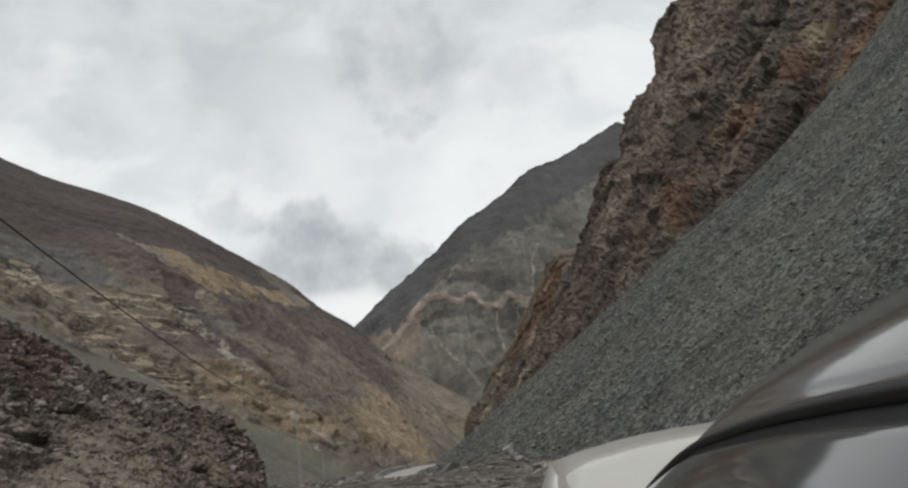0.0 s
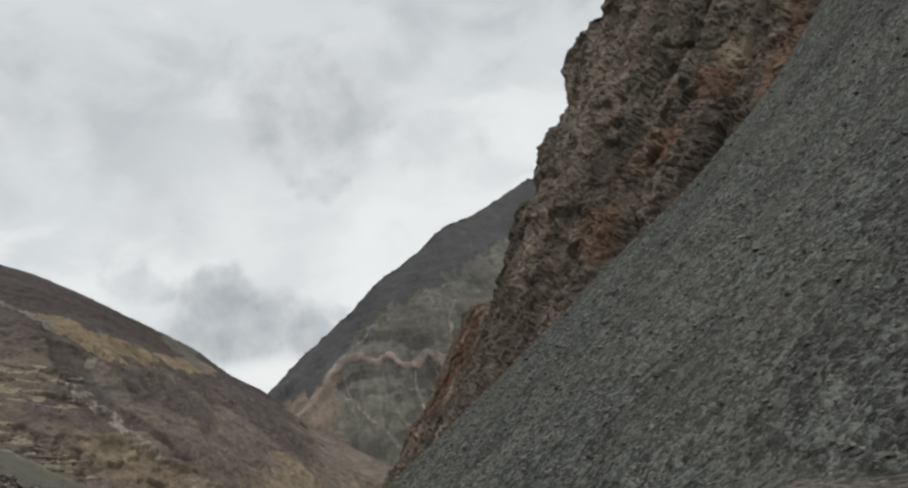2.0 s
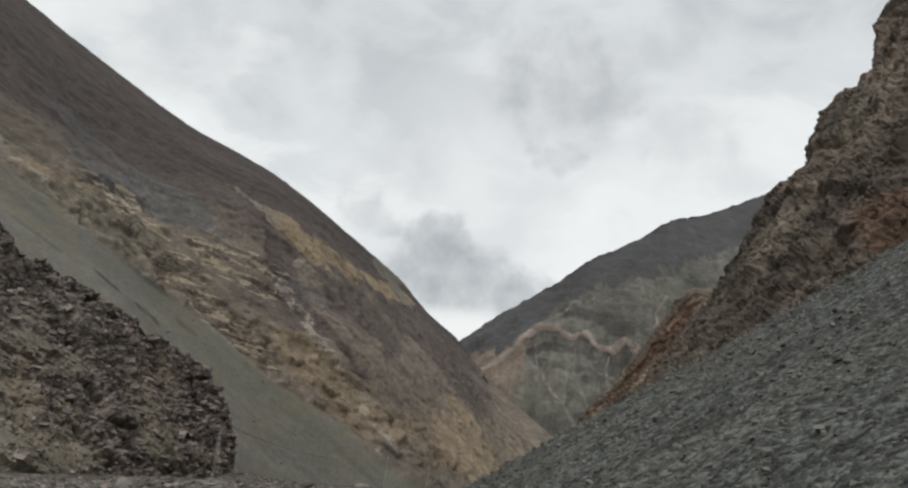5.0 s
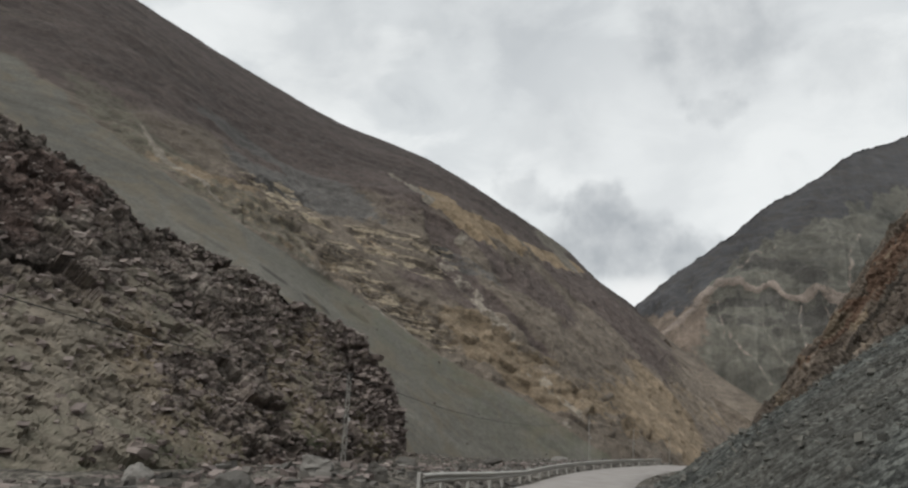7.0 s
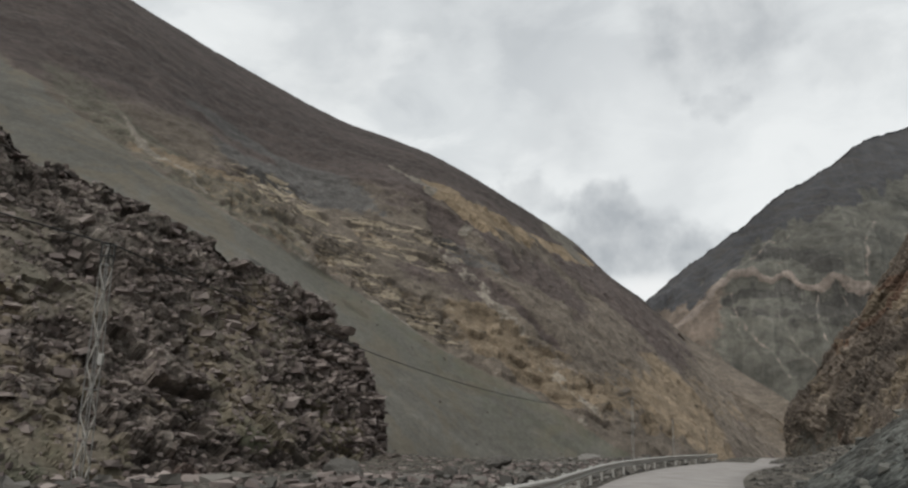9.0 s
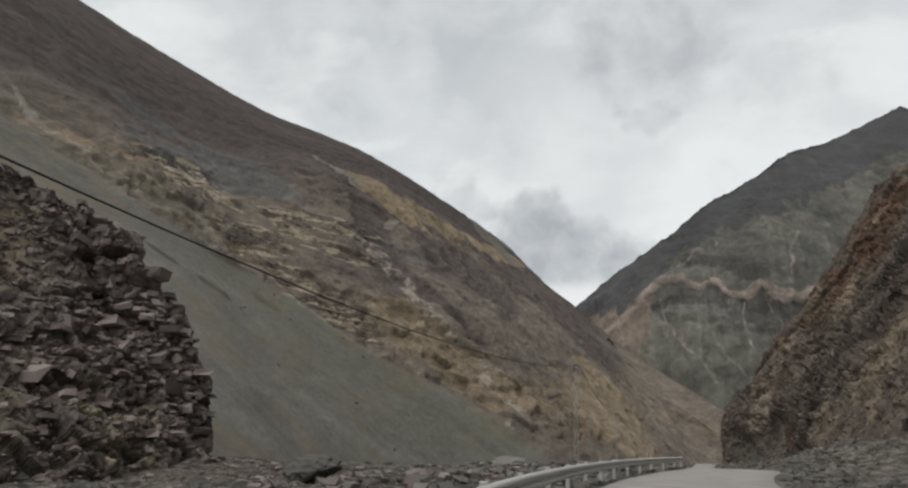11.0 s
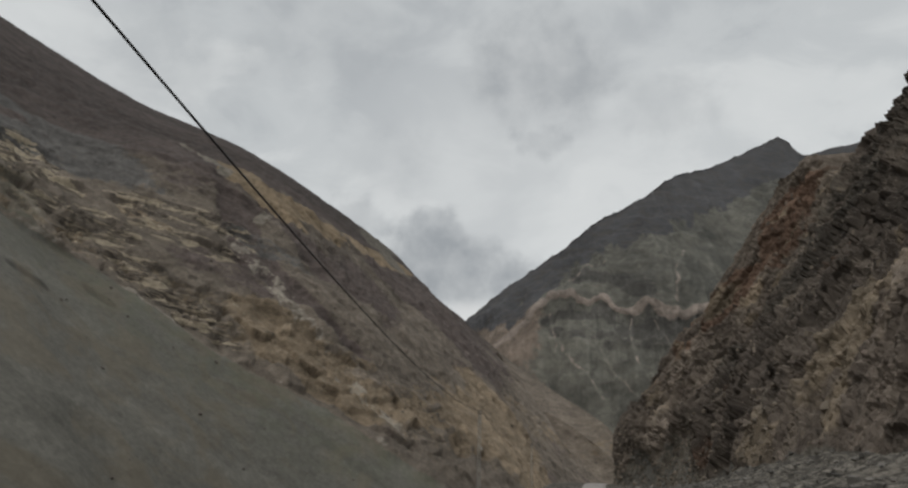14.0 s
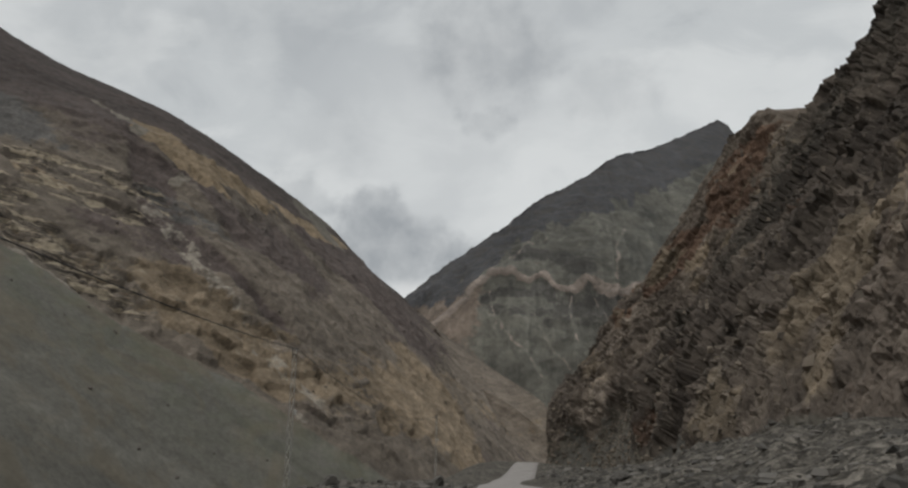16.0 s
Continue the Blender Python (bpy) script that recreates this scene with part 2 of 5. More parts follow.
    if dots:
        cell = n.add("ShaderNodeTexVoronoi", Vector=n.vec("MULTIPLY", raw, (1, 0.7, 1.3)), Scale=0.075)
        lone = n.math("GREATER_THAN", n.add("ShaderNodeSeparateColor", Color=cell.outputs["Color"]).outputs[0], 0.4)
        spot = n.math("SUBTRACT", 1.0, n.step(n.math("ADD", cell.outputs["Distance"], n.math("MULTIPLY", fine, 0.12)), 0.18, 0.215))
        col = n.mix(n.math("MULTIPLY", n.math("MULTIPLY", lone, spot), dots), col, tuple(0.45 * k for k in dark))
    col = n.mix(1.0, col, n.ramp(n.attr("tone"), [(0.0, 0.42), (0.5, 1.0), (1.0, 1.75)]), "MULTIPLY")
    own = None
    if chips is not None:
        # every broken face has a tone of its own
        scale, by = chips
        cell = n.add("ShaderNodeTexVoronoi", Vector=n.vec("ADD", q, n.vec("SCALE", n.add("ShaderNodeTexNoise", Vector=q, Scale=scale * 0.8).outputs[1])), Scale=scale)
        cell2 = n.add("ShaderNodeTexVoronoi", Vector=q, Scale=scale * 2.7)
        own = n.math("ADD", n.math("MULTIPLY", n.add("ShaderNodeSeparateColor", Color=cell.outputs["Color"]).outputs[0], 0.55), n.math("MULTIPLY", n.add("ShaderNodeSeparateColor", Color=cell2.outputs["Color"]).outputs[0], 0.45))
        own = n.ramp(own, [(0.15, 1 - by), (0.5, 1.0), (0.85, 1 + 1.2 * by)])
        col = n.mix(1.0, col, own, "MULTIPLY")
    if dust_or_toplight:
        # ledge tops tinted paler: dust, with the light from above put into the colour
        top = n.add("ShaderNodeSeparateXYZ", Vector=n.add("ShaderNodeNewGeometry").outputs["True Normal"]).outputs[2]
        m = n.math("MULTIPLY", n.step(n.math("ADD", top, n.math("MULTIPLY", n.math("SUBTRACT", fine, 0.5), 0.5)), 0.72, 0.92), dust_or_toplight)
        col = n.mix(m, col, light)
    if scree is not None:
        g = n.noise(v, 0.55, 7.0, 0.75)
        soil = n.ramp(n.math("ADD", n.math("MULTIPLY", g, 0.7), n.math("MULTIPLY", med, 0.3)), [(0.38, tuple(0.78 * c for c in scree)), (0.62, tuple(1.2 * c for c in scree))])
        soil = n.mix(1.0, soil, n.ramp(n.attr("tone"), [(0.0, 0.5), (0.5, 1.0), (1.0, 1.5)]), "MULTIPLY")
        soil = n.mix(n.math("MULTIPLY", n.step(n.noise(v, 0.045, 5.0, 0.6, 1.0), 0.45, 0.62), 0.5), soil, tuple(k * w for k, w in zip(scree, (1.12, 0.98, 0.8))))
        soil = n.mix(n.math("MULTIPLY", n.attr("growth"), n.step(n.noise(v, 0.12, 6.0, 0.7, 0.4), 0.38, 0.62)), soil, (0.105, 0.112, 0.078))
        if own is not None:
            soil = n.mix(0.45, soil, n.mix(1.0, soil, own, "MULTIPLY"))
        m = n.step(n.math("ADD", n.attr("scree"), n.math("MULTIPLY", ragged, 0.6)), 0.35, 0.6)
        col = n.mix(m, col, soil)
        bump_k = n.math("SUBTRACT", 1.0, n.math("MULTIPLY", m, 0.85))
    else:
        bump_k = 1.0
    n.put(s, "Base Color", col)
    n.put(s, "Roughness", 0.92)
    n.put(s, "Specular IOR Level", 0.2)
    b = n.add("ShaderNodeBump", Height=n.math("ADD", h, n.math("MULTIPLY", crack, 0.35)), Strength=0.6 * bump, Distance=1.2 * size)
    n.put(b, "Strength", n.math("MULTIPLY", bump_k, 0.6 * bump))
    n.put(s, "Normal", b.outputs[0])


def scree_look(n, s, v, tone=(0.0675, 0.0705, 0.0645)):
    """Loose broken stone of all sizes."""
    col = None
    cells = n.add("ShaderNodeTexVoronoi", Vector=v, Scale=2.6)
    small = n.add("ShaderNodeTexVoronoi", Vector=v, Scale=6.5)
    large = n.add("ShaderNodeTexVoronoi", Vector=v, Scale=1.25)
    drift = n.noise(v, 0.07, 5.0, 0.6, 0.6)
    g = n.math("ADD", n.math("MULTIPLY", n.add("ShaderNodeSeparateColor", Color=cells.outputs["Color"]).outputs[0], 0.46), n.math("MULTIPLY", n.add("ShaderNodeSeparateColor", Color=small.outputs["Color"]).outputs[1], 0.28))
    g = n.math("ADD", g, n.math("MULTIPLY", n.add("ShaderNodeSeparateColor", Color=large.outputs["Color"]).outputs[2], 0.26))
    col = n.ramp(g, [(0.22, tuple(0.3 * c for c in tone)), (0.5, tuple(0.95 * c for c in tone)), (0.78, tuple(2.2 * c for c in tone))])
    col = n.mix(n.step(drift, 0.42, 0.7), col, n.mix(0.32, col, (0.098, 0.085, 0.069)))
    col = n.mix(1.0, col, n.ramp(n.noise(n.vec("MULTIPLY", v, (0.35, 1, 0.35)), 0.12, 4.0, 0.55, 0.5), [(0.35, 0.74), (0.5, 1.0), (0.65, 1.22)]), "MULTIPLY")
    n.put(s, "Base Color", col)
    n.put(s, "Roughness", 0.95)
    n.put(s, "Specular IOR Level", 0.2)
    h = n.math("ADD", n.math("MULTIPLY", cells.outputs["Distance"], -0.7), n.math("MULTIPLY", small.outputs["Distance"], -0.3))
    n.put(s, "Normal", relief(n, h, 0.9, 0.35))


def plain_look(n, s, v, col, rough=0.5, metal=0.0, spots=0.15, scale=3.0, bump=0.0, gloss=0.5):
    f = n.noise(v, scale, 5.0, 0.6)
    n.put(s, "Base Color", n.mix(n.math("MULTIPLY", f, spots * 2), col, tuple(0.45 * c for c in col)))
    n.put(s, "Roughness", rough)
    n.put(s, "Metallic", metal)
    n.put(s, "Specular IOR Level", gloss)
    if bump:
        n.put(s, "Normal", relief(n, f, bump, 0.02))


def stone_look(n, s, v, dark, light):
    """Broken stone, each piece of its own tone."""
    own = n.add("ShaderNodeNewGeometry").outputs["Random Per Island"]
    f = n.noise(v, 2.5, 5.0, 0.65)
    col = n.ramp(n.math("ADD", n.math("MULTIPLY", own, 0.7), n.math("MULTIPLY", f, 0.35)), [(0.1, dark), (0.9, light)])
    n.put(s, "Base Color", col)
    n.put(s, "Roughness", 0.9)
    n.put(s, "Normal", relief(n, n.noise(v, 6.0, 5.0, 0.65), 0.5, 0.08))


def road_look(n, s, v):
    f = n.noise(v, 0.6, 5.0, 0.6)
    g = n.noise(v, 40.0, 3.0, 0.7)
    col = n.ramp(n.math("ADD", n.math("MULTIPLY", f, 0.75), n.math("MULTIPLY", g, 0.25)), [(0.35, (0.23, 0.212, 0.2)), (0.65, (0.36, 0.335, 0.315))])
    n.put(s, "Base Color", col)
    n.put(s, "Roughness", 0.85)
    n.put(s, "Normal", relief(n, g, 0.3, 0.01))


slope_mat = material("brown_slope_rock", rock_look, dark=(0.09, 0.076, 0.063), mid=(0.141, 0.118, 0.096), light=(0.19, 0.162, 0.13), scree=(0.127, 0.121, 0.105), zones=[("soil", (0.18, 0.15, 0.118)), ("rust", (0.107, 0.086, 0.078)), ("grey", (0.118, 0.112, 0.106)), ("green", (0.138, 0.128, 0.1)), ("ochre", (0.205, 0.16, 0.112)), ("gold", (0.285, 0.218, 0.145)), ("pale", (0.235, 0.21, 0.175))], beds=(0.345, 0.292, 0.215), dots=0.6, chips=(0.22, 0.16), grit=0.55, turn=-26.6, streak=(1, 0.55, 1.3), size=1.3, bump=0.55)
far_mat = material("dark_far_rock", rock_look, dark=(0.066, 0.067, 0.061), mid=(0.108, 0.104, 0.089), light=(0.155, 0.147, 0.123), scree=(0.058, 0.058, 0.061), zones=[("rust", (0.165, 0.132, 0.107)), ("teeth", (0.074, 0.07, 0.063)), ("ochre", (0.225, 0.187, 0.16))], size=4.0, bump=0.8, edge=1.1, chips=(0.06, 0.2), streak=(1, 0.3, 1))
cliff_mat = material("rusty_cliff_rock", rock_look, dark=(0.06, 0.05, 0.043), mid=(0.126, 0.104, 0.086), light=(0.235, 0.2, 0.162), scree=(0.125, 0.119, 0.106), zones=[("grey", (0.106, 0.093, 0.077)), ("rust", (0.14, 0.093, 0.068)), ("ochre", (0.21, 0.17, 0.125))], streak=(1, 1, 0.42), lean=0.4, bump=0.75, size=1.5, dust_or_toplight=0.25, chips=(0.4, 0.12), edge=0.6, grit=0.36)
outcrop_mat = material("dark_broken_rock", rock_look, dark=(0.063, 0.053, 0.047), mid=(0.149, 0.125, 0.109), light=(0.285, 0.257, 0.225), scree=(0.198, 0.174, 0.141), zones=[("rust", (0.145, 0.108, 0.095)), ("ochre", (0.18, 0.157, 0.114))], streak=(1, 1, 1.6), bump=0.7, size=0.5, dust_or_toplight=0.4, chips=(1.1, 0.3), grit=0.7)
scree_mat = material("grey_scree", scree_look)
ground_mat = material("gravel_ground", scree_look, tone=(0.1, 0.091, 0.078))
stone_mat = material("grey_stone", stone_look, dark=(0.05, 0.05, 0.045), light=(0.2, 0.195, 0.172))
boulder_mat = material("grey_boulder", stone_look, dark=(0.075, 0.07, 0.063), light=(0.165, 0.152, 0.135))
pale_mat = material("pale_boulder", stone_look, dark=(0.13, 0.122, 0.11), light=(0.42, 0.4, 0.37))
rubble_mat = material("dark_rubble", stone_look, dark=(0.07, 0.052, 0.048), light=(0.31, 0.262, 0.237))
dark_block_mat = material("dark_lone_block", stone_look, dark=(0.035, 0.03, 0.027), light=(0.11, 0.095, 0.08))
cliff_stone_mat = material("rusty_rubble", stone_look, dark=(0.05, 0.041, 0.034), light=(0.215, 0.178, 0.138))
ground_stone_mat = material("verge_stone", stone_look, dark=(0.05, 0.047, 0.042), light=(0.20, 0.185, 0.165))
road_mat = material("dusty_asphalt", road_look)
steel_mat = material("galvanised_steel", plain_look, col=(0.27, 0.265, 0.25), rough=0.6, metal=0.3)
rail_mat = material("dull_rail_steel", plain_look, col=(0.5, 0.485, 0.45), rough=0.5, metal=0.15, spots=0.3)
dark_steel_mat = material("dark_weathered_steel", plain_look, col=(0.06, 0.058, 0.055), rough=0.7, metal=0.2, spots=0.3)
brace_mat = material("bright_steel", plain_look, col=(0.46, 0.44, 0.4), rough=0.6, metal=0.1)
cable_mat = material("black_cable", plain_look, col=(0.015, 0.015, 0.015), rough=0.6)


# ---- the line of the road ----
LANE = np.array([(6, -260), (2, -120), (2.0, -0.7), (4.2, 14.6), (6.2, 25), (7.6, 35), (8.1, 45), (7.7, 50), (4.8, 64), (0.5, 78), (-2.5, 89.5), (-5.6, 105), (-7.7, 120), (-8.6, 134), (-8.7, 144), (-8.2, 155.5), (-7.0, 167), (-5.2, 178), (-5.0, 205), (-5.2, 250), (-4.2, 300), (-1.6, 345), (0.8, 385), (2.6, 400), (10, 425), (40, 470), (120, 520)])
GRADE = np.array([(-1.2, -260), (-1.7, 0), (-2.4, 50), (-3.95, 90), (-4.9, 120), (-4.95, 180), (-5.5, 203), (-6.9, 245), (-8.5, 285), (-9.3, 320), (-9.2, 350), (-8.2, 395), (-13.0, 520), (-18.0, 700)])


def lane_x(y):
    """Where the car's near side runs: the carriageway lies from 1.2 m left of it to 4.6 m right of it."""
    return np.interp(y, LANE[:, 1], LANE[:, 0])


def road_z(y):
    return np.interp(y, GRADE[:, 1], GRADE[:, 0])


# ---- ground ----
def scree_height(x, y):
    """The fan of loose stone below the cliff, steepest line towards the road."""
    fold = 130 - (np.sqrt((y - 130) ** 2 + 30) - 5.5) * np.where(y > 130, 1.35, 1.0)
    return 0.708 * x + 0.238 * fold - 34.4 + 0.0045 * np.maximum(x - 50, 0) ** 2


def ground_z(X, Y):
    """The valley floor: level with the road beside it, a gravel bank on the outer verge, and the river bed beyond."""
    shape = X.shape
    P = np.stack([X, Y, np.zeros_like(X)], -1).reshape(-1, 3)
    off = X - lane_x(Y)
    side = np.maximum(np.maximum(-1.5 - off, off - 4.9), 0)
    rough = (fbm(P * 0.25, 4, 0.55, 3) * 0.35 + fbm(P * 0.9, 3, 0.6, 5) * 0.2).reshape(shape)
    bank = np.exp(-(((off + 6.5) / 3.2) ** 2)) * (0.55 + 0.5 * fbm(P * np.array([0.1, 0.07, 0]), 3, 0.5, 6).reshape(shape))
    bank = bank * (1 - 0.75 * smooth(Y, 118, 135)) * (0.12 + 0.88 * smooth(Y, 76, 92))
    drop = smooth(-off, 8, 34) * smooth(Y, 165, 200) * (off < 0)
    heap = (0.3 - 0.22 * smooth(Y, 235, 290)) * np.clip(off - 5.2, 0, 12) * (1 + 0.6 * rough) * smooth(Y, 172, 205) * (1 - smooth(Y, 350, 385))
    ditch = 1.1 * smooth(-off, 7.5, 14) * smooth(Y, 70, 88) * (1 - smooth(Y, 150, 168))
    heap = heap + 1.4 * np.exp(-(((off - 6.6) / 2.4) ** 2) - ((Y - 272) / 28) ** 2)
    mound = 0.95 * np.exp(-(((X - 4.3) / 1.9) ** 2) - ((Y - 48) / 5.5) ** 2) * smooth(side, 0.0, 0.8)
    return road_z(Y) + rough * np.clip(side / 2.5, 0, 1) + bank + heap + mound - ditch - 14 * drop


def build_ground():
    xs = np.concatenate([-np.geomspace(3600, 75, 20), np.arange(-72, 46, 0.9), np.geomspace(48, 3600, 20)])
    ys = np.concatenate([-np.geomspace(1500, 32, 12), np.arange(-30, 260, 0.9), np.arange(262, 470, 5), np.geomspace(475, 4200, 20)])
    X, Y = np.meshgrid(xs, ys)
    ob = new("ground", grid_mesh("ground", np.stack([X, Y, ground_z(X, Y)], -1)))
    ob.data.materials.append(ground_mat)
    tagged(ob, "bare grey-brown gravel valley floor with loose stones", "ground", kind="structure")


build_ground()


def build_road():
    ys = np.concatenate([np.arange(-260, -20, 8), np.arange(-20, 520, 1.5)])
    lx = lane_x(ys)
    for _ in range(6):
        lx[1:-1] = (lx[:-2] + 2 * lx[1:-1] + lx[2:]) / 4
    across = [(-1.35, -0.12), (-1.25, 0.04), (0.5, 0.065), (2.2, 0.08), (3.4, 0.065), (4.5, 0.04), (4.6, -0.12)]
    g = np.stack([np.stack([lx + a, ys, road_z(ys) + h], -1) for a, h in across], 0)
    ob = new("road", grid_mesh("road", g, flip=True))
    ob.data.materials.append(road_mat)
    tagged(ob, "narrow dusty grey asphalt mountain road", "road", kind="structure")


build_road()


def scree_grid():
    xs, ys = np.arange(-6, 150, 0.7), np.arange(-40, 236, 0.7)
    X, Y = np.meshgrid(xs, ys)
    P = np.stack([X, Y, np.zeros_like(X)], -1).reshape(-1, 3)
    base = road_z(Y) - 0.5
    rise = scree_height(X, Y) - base
    Z = base + np.where(rise > 25, rise, np.log1p(np.exp(np.clip(rise / 1.2, -30, 30))) * 1.2)
    lift = smooth(Z - base, 0.4, 3.0)
    flow = fbm(P * np.array([0.05, 0.2, 1]) + (fbm(P * 0.03, 2, 0.5, 15) * 0.7)[:, None], 4, 0.55, 12)
    n = (fbm(P * 0.03, 4, 0.5, 11) * 1.5 + flow * 0.55 + fbm(P * 0.9, 3, 0.6, 14) * 0.3).reshape(X.shape)
    return np.stack([X, Y, Z + n * lift - 0.35 * (1 - lift)], -1)


SCREE = scree_grid()


def build_scree():
    ob = new("scree_slope", grid_mesh("scree_slope", SCREE))
    ob.data.materials.append(scree_mat)
    tagged(ob, "steep fan of loose grey broken stone below a cliff", "scree slope", kind="structure")
    return ob


scree_slope = build_scree()


# ---- mountains ----
def solid(rails, nu, nv_each):
    """A grid from rails (each the same number of control places): smooth along, straight between."""
    rails = [spline(np.array(r, float), nu, 0) for r in rails]
    rows = []
    for (a, b), nv in zip(zip(rails[:-1], rails[1:]), nv_each):
        for t in np.linspace(0, 1, nv, endpoint=False):
            rows.append(a * (1 - t) + b * t)
    rows.append(rails[-1])
    return np.stack(rows, 0)


def push(g, d):
    return g + grid_normals(g) * d[..., None]


def thing(name, me, mat, label, category, group="", kind=""):
    ob = new(name, me)
    me.materials.append(mat)
    return tagged(ob, label, category, group, kind)


def left_mountain():
    crest = [(-820, 200, 460), (-700, 420, 435), (-583, 572, 410), (-498, 746, 372), (-412, 835, 329), (-344, 858, 302), (-285, 848, 271), (-208, 848, 220), (-167, 933, 198), (-160, 1125, 199), (-143, 1357, 204), (-78, 1100, 128), (-40, 1040, 93), (-1, 965, 61), (36, 875, 29), (54, 836, -4)]
    mid = [(-480, 100, 160), (-350, 280, 152), (-275, 420, 152), (-246, 489, 143), (-216, 512, 143), (-172, 562, 145), (-148, 620, 138), (-112, 690, 112), (-82, 770, 96), (-66, 900, 90), (-46, 1000, 84), (-38, 960, 66), (-18, 915, 44), (10, 875, 26), (33, 840, 6), (54, 822, -20)]
    foot = [(-220, 0, -24), (-140, 140, -24), (-92, 268, -24), (-92, 330, -25), (-84, 398, -25), (-58, 440, -25), (-33, 474, -25), (-13, 530, -26), (2, 600, -26), (13, 690, -26), (24, 760, -26), (28, 780, -26), (32, 795, -26), (36, 805, -26), (40, 812, -27), (56, 818, -28)]
    back = [(x - 260, y + 200, z * 0.45) for x, y, z in crest]
    base = [(x - 520, y + 400, -20) for x, y, z in crest]
    cols = np.concatenate([np.linspace(0, 1.6, 16, endpoint=False), np.linspace(1.6, 10, 800, endpoint=False), np.linspace(10, 15, 90)])
    g = solid([foot, mid, crest, back, base], cols, [240, 90, 6, 2])
    nv = g.shape[0]
    P = g.reshape(-1, 3)
    v = np.repeat(np.concatenate([np.linspace(0, 0.55, 240), np.linspace(0.55, 1, 90), np.ones(nv - 330)]), g.shape[1])
    y, z = P[:, 1], P[:, 2]
    u = np.tile(np.linspace(0, 1, g.shape[1]), nv)
    H = np.stack([0.894 * P[:, 0] + 0.447 * P[:, 1], 0.6 * (0.894 * P[:, 1] - 0.447 * P[:, 0]), 1.2 * P[:, 2]], 1)
    rough = fbm(H * 0.022, 6, 0.55, 23)
    wide = fbm(H * 0.009, 4, 0.5, 24)
    # gullies and streaks of debris run down the fall line
    run = np.stack([(y + 0.7 * z) * 0.05, (z - 0.7 * y) * 0.008, P[:, 0] * 0], 1) + (wide * 0.9)[:, None]
    gully = ridged(run, 4, 0.55, 22)
    streaks = fbm(run * np.array([1.6, 1.6, 1]), 5, 0.58, 26)
    crag = ridged(H * 0.07 + (rough * 0.6)[:, None], 4, 0.55, 25)
    grain = fbm(H * 0.28, 4, 0.7, 33)
    joint, jgap, jtag = facets(np.stack([(y - 0.2 * z) * 0.11, P[:, 0] * 0.03, z * 0.16], 1) + (rough * 0.9)[:, None], 35, 1.0)
    y_edge = np.interp(z, [-25, 0, 12, 27, 38, 50, 60, 65, 73, 80, 95, 115, 150, 200, 260], [478, 468, 460, 446, 436, 428, 414, 398, 380, 368, 358, 352, 356, 336, 295])
    into = y - y_edge + 7 * rough + 4 * streaks
    scree = 1 - smooth(into, -4, 5)

    def near(line, wide_by):
        """1 near a line of (y, z) places on the face, 0 away from it."""
        best = np.full(len(y), 1e9)
        for (ya, za), (yb, zb) in zip(line[:-1], line[1:]):
            t = np.clip(((y - ya) * (yb - ya) + (z - za) * (zb - za)) / ((yb - ya) ** 2 + (zb - za) ** 2), 0, 1)
            best = np.minimum(best, np.hypot(y - ya - t * (yb - ya), z - za - t * (zb - za)))
        return 1 - smooth(best * (1 + 0.6 * rough + 0.5 * crag - 0.3), 0.35 * wide_by, wide_by)

    def seams_of(y, z, rough):
        line = 1 - np.abs(soft_noise(np.stack([(y - 0.25 * z) * 0.085, z * 0.012, y * 0], 1) + (rough * 0.5)[:, None], 36))
        return smooth(line, 0.9, 0.99)

    band = smooth(into, 2, 14) * (1 - smooth(into, 50, 95)) * smooth(z, -14, 6) * (1 - smooth(z, 112, 132))
    dip = np.stack([(z + 0.14 * y) * 0.2, H[:, 0] * 0.03, H[:, 1] * 0.02], 1) + (rough * 0.5)[:, None]
    ledges = ridged(dip, 3, 0.5, 27)
    strata = np.clip(near([(428, 114), (458, 119)], 13) + near([(428, 101), (458, 103)], 8) + near([(425, 83), (455, 86)], 10) + near([(430, 74), (448, 65)], 9) + near([(434, 59), (453, 52)], 8) + near([(443, 47), (450, 40)], 5) + near([(474, 100), (512, 102)], 9) + near([(470, 90), (492, 84)], 8), 0, 1) + 0.24 * band
    patch = near([(548, 140), (566, 148), (584, 158)], 8) + near([(553, 134), (580, 133), (612, 134)], 9) + near([(556, 124), (570, 122)], 8) + near([(550, 139), (568, 139), (589, 137), (609, 136), (638, 134)], 8) + 0.8 * near([(660, 133), (698, 138), (770, 148), (842, 158)], 13)
    pale = near([(586, 172), (570, 159), (556, 149), (543, 140)], 3.0) + near([(930, 200), (880, 194), (840, 180), (803, 152)], 18) + 0.8 * near([(529, 109), (546, 119)], 3) + near([(384, 138), (372, 117), (372, 107), (376, 96)], 2.0) + 0.42 * (1 - smooth(np.abs(into - 4), 1.0, 3.0)) * (1 - smooth(z, 70, 90))
    chute = near([(506, 93), (501, 77), (495, 58), (490, 45), (484, 25), (482, 8)], 7) * (0.25 + 0.75 * smooth(crag + 0.6 * grain + 0.5 * rough, 0.2, 0.6))
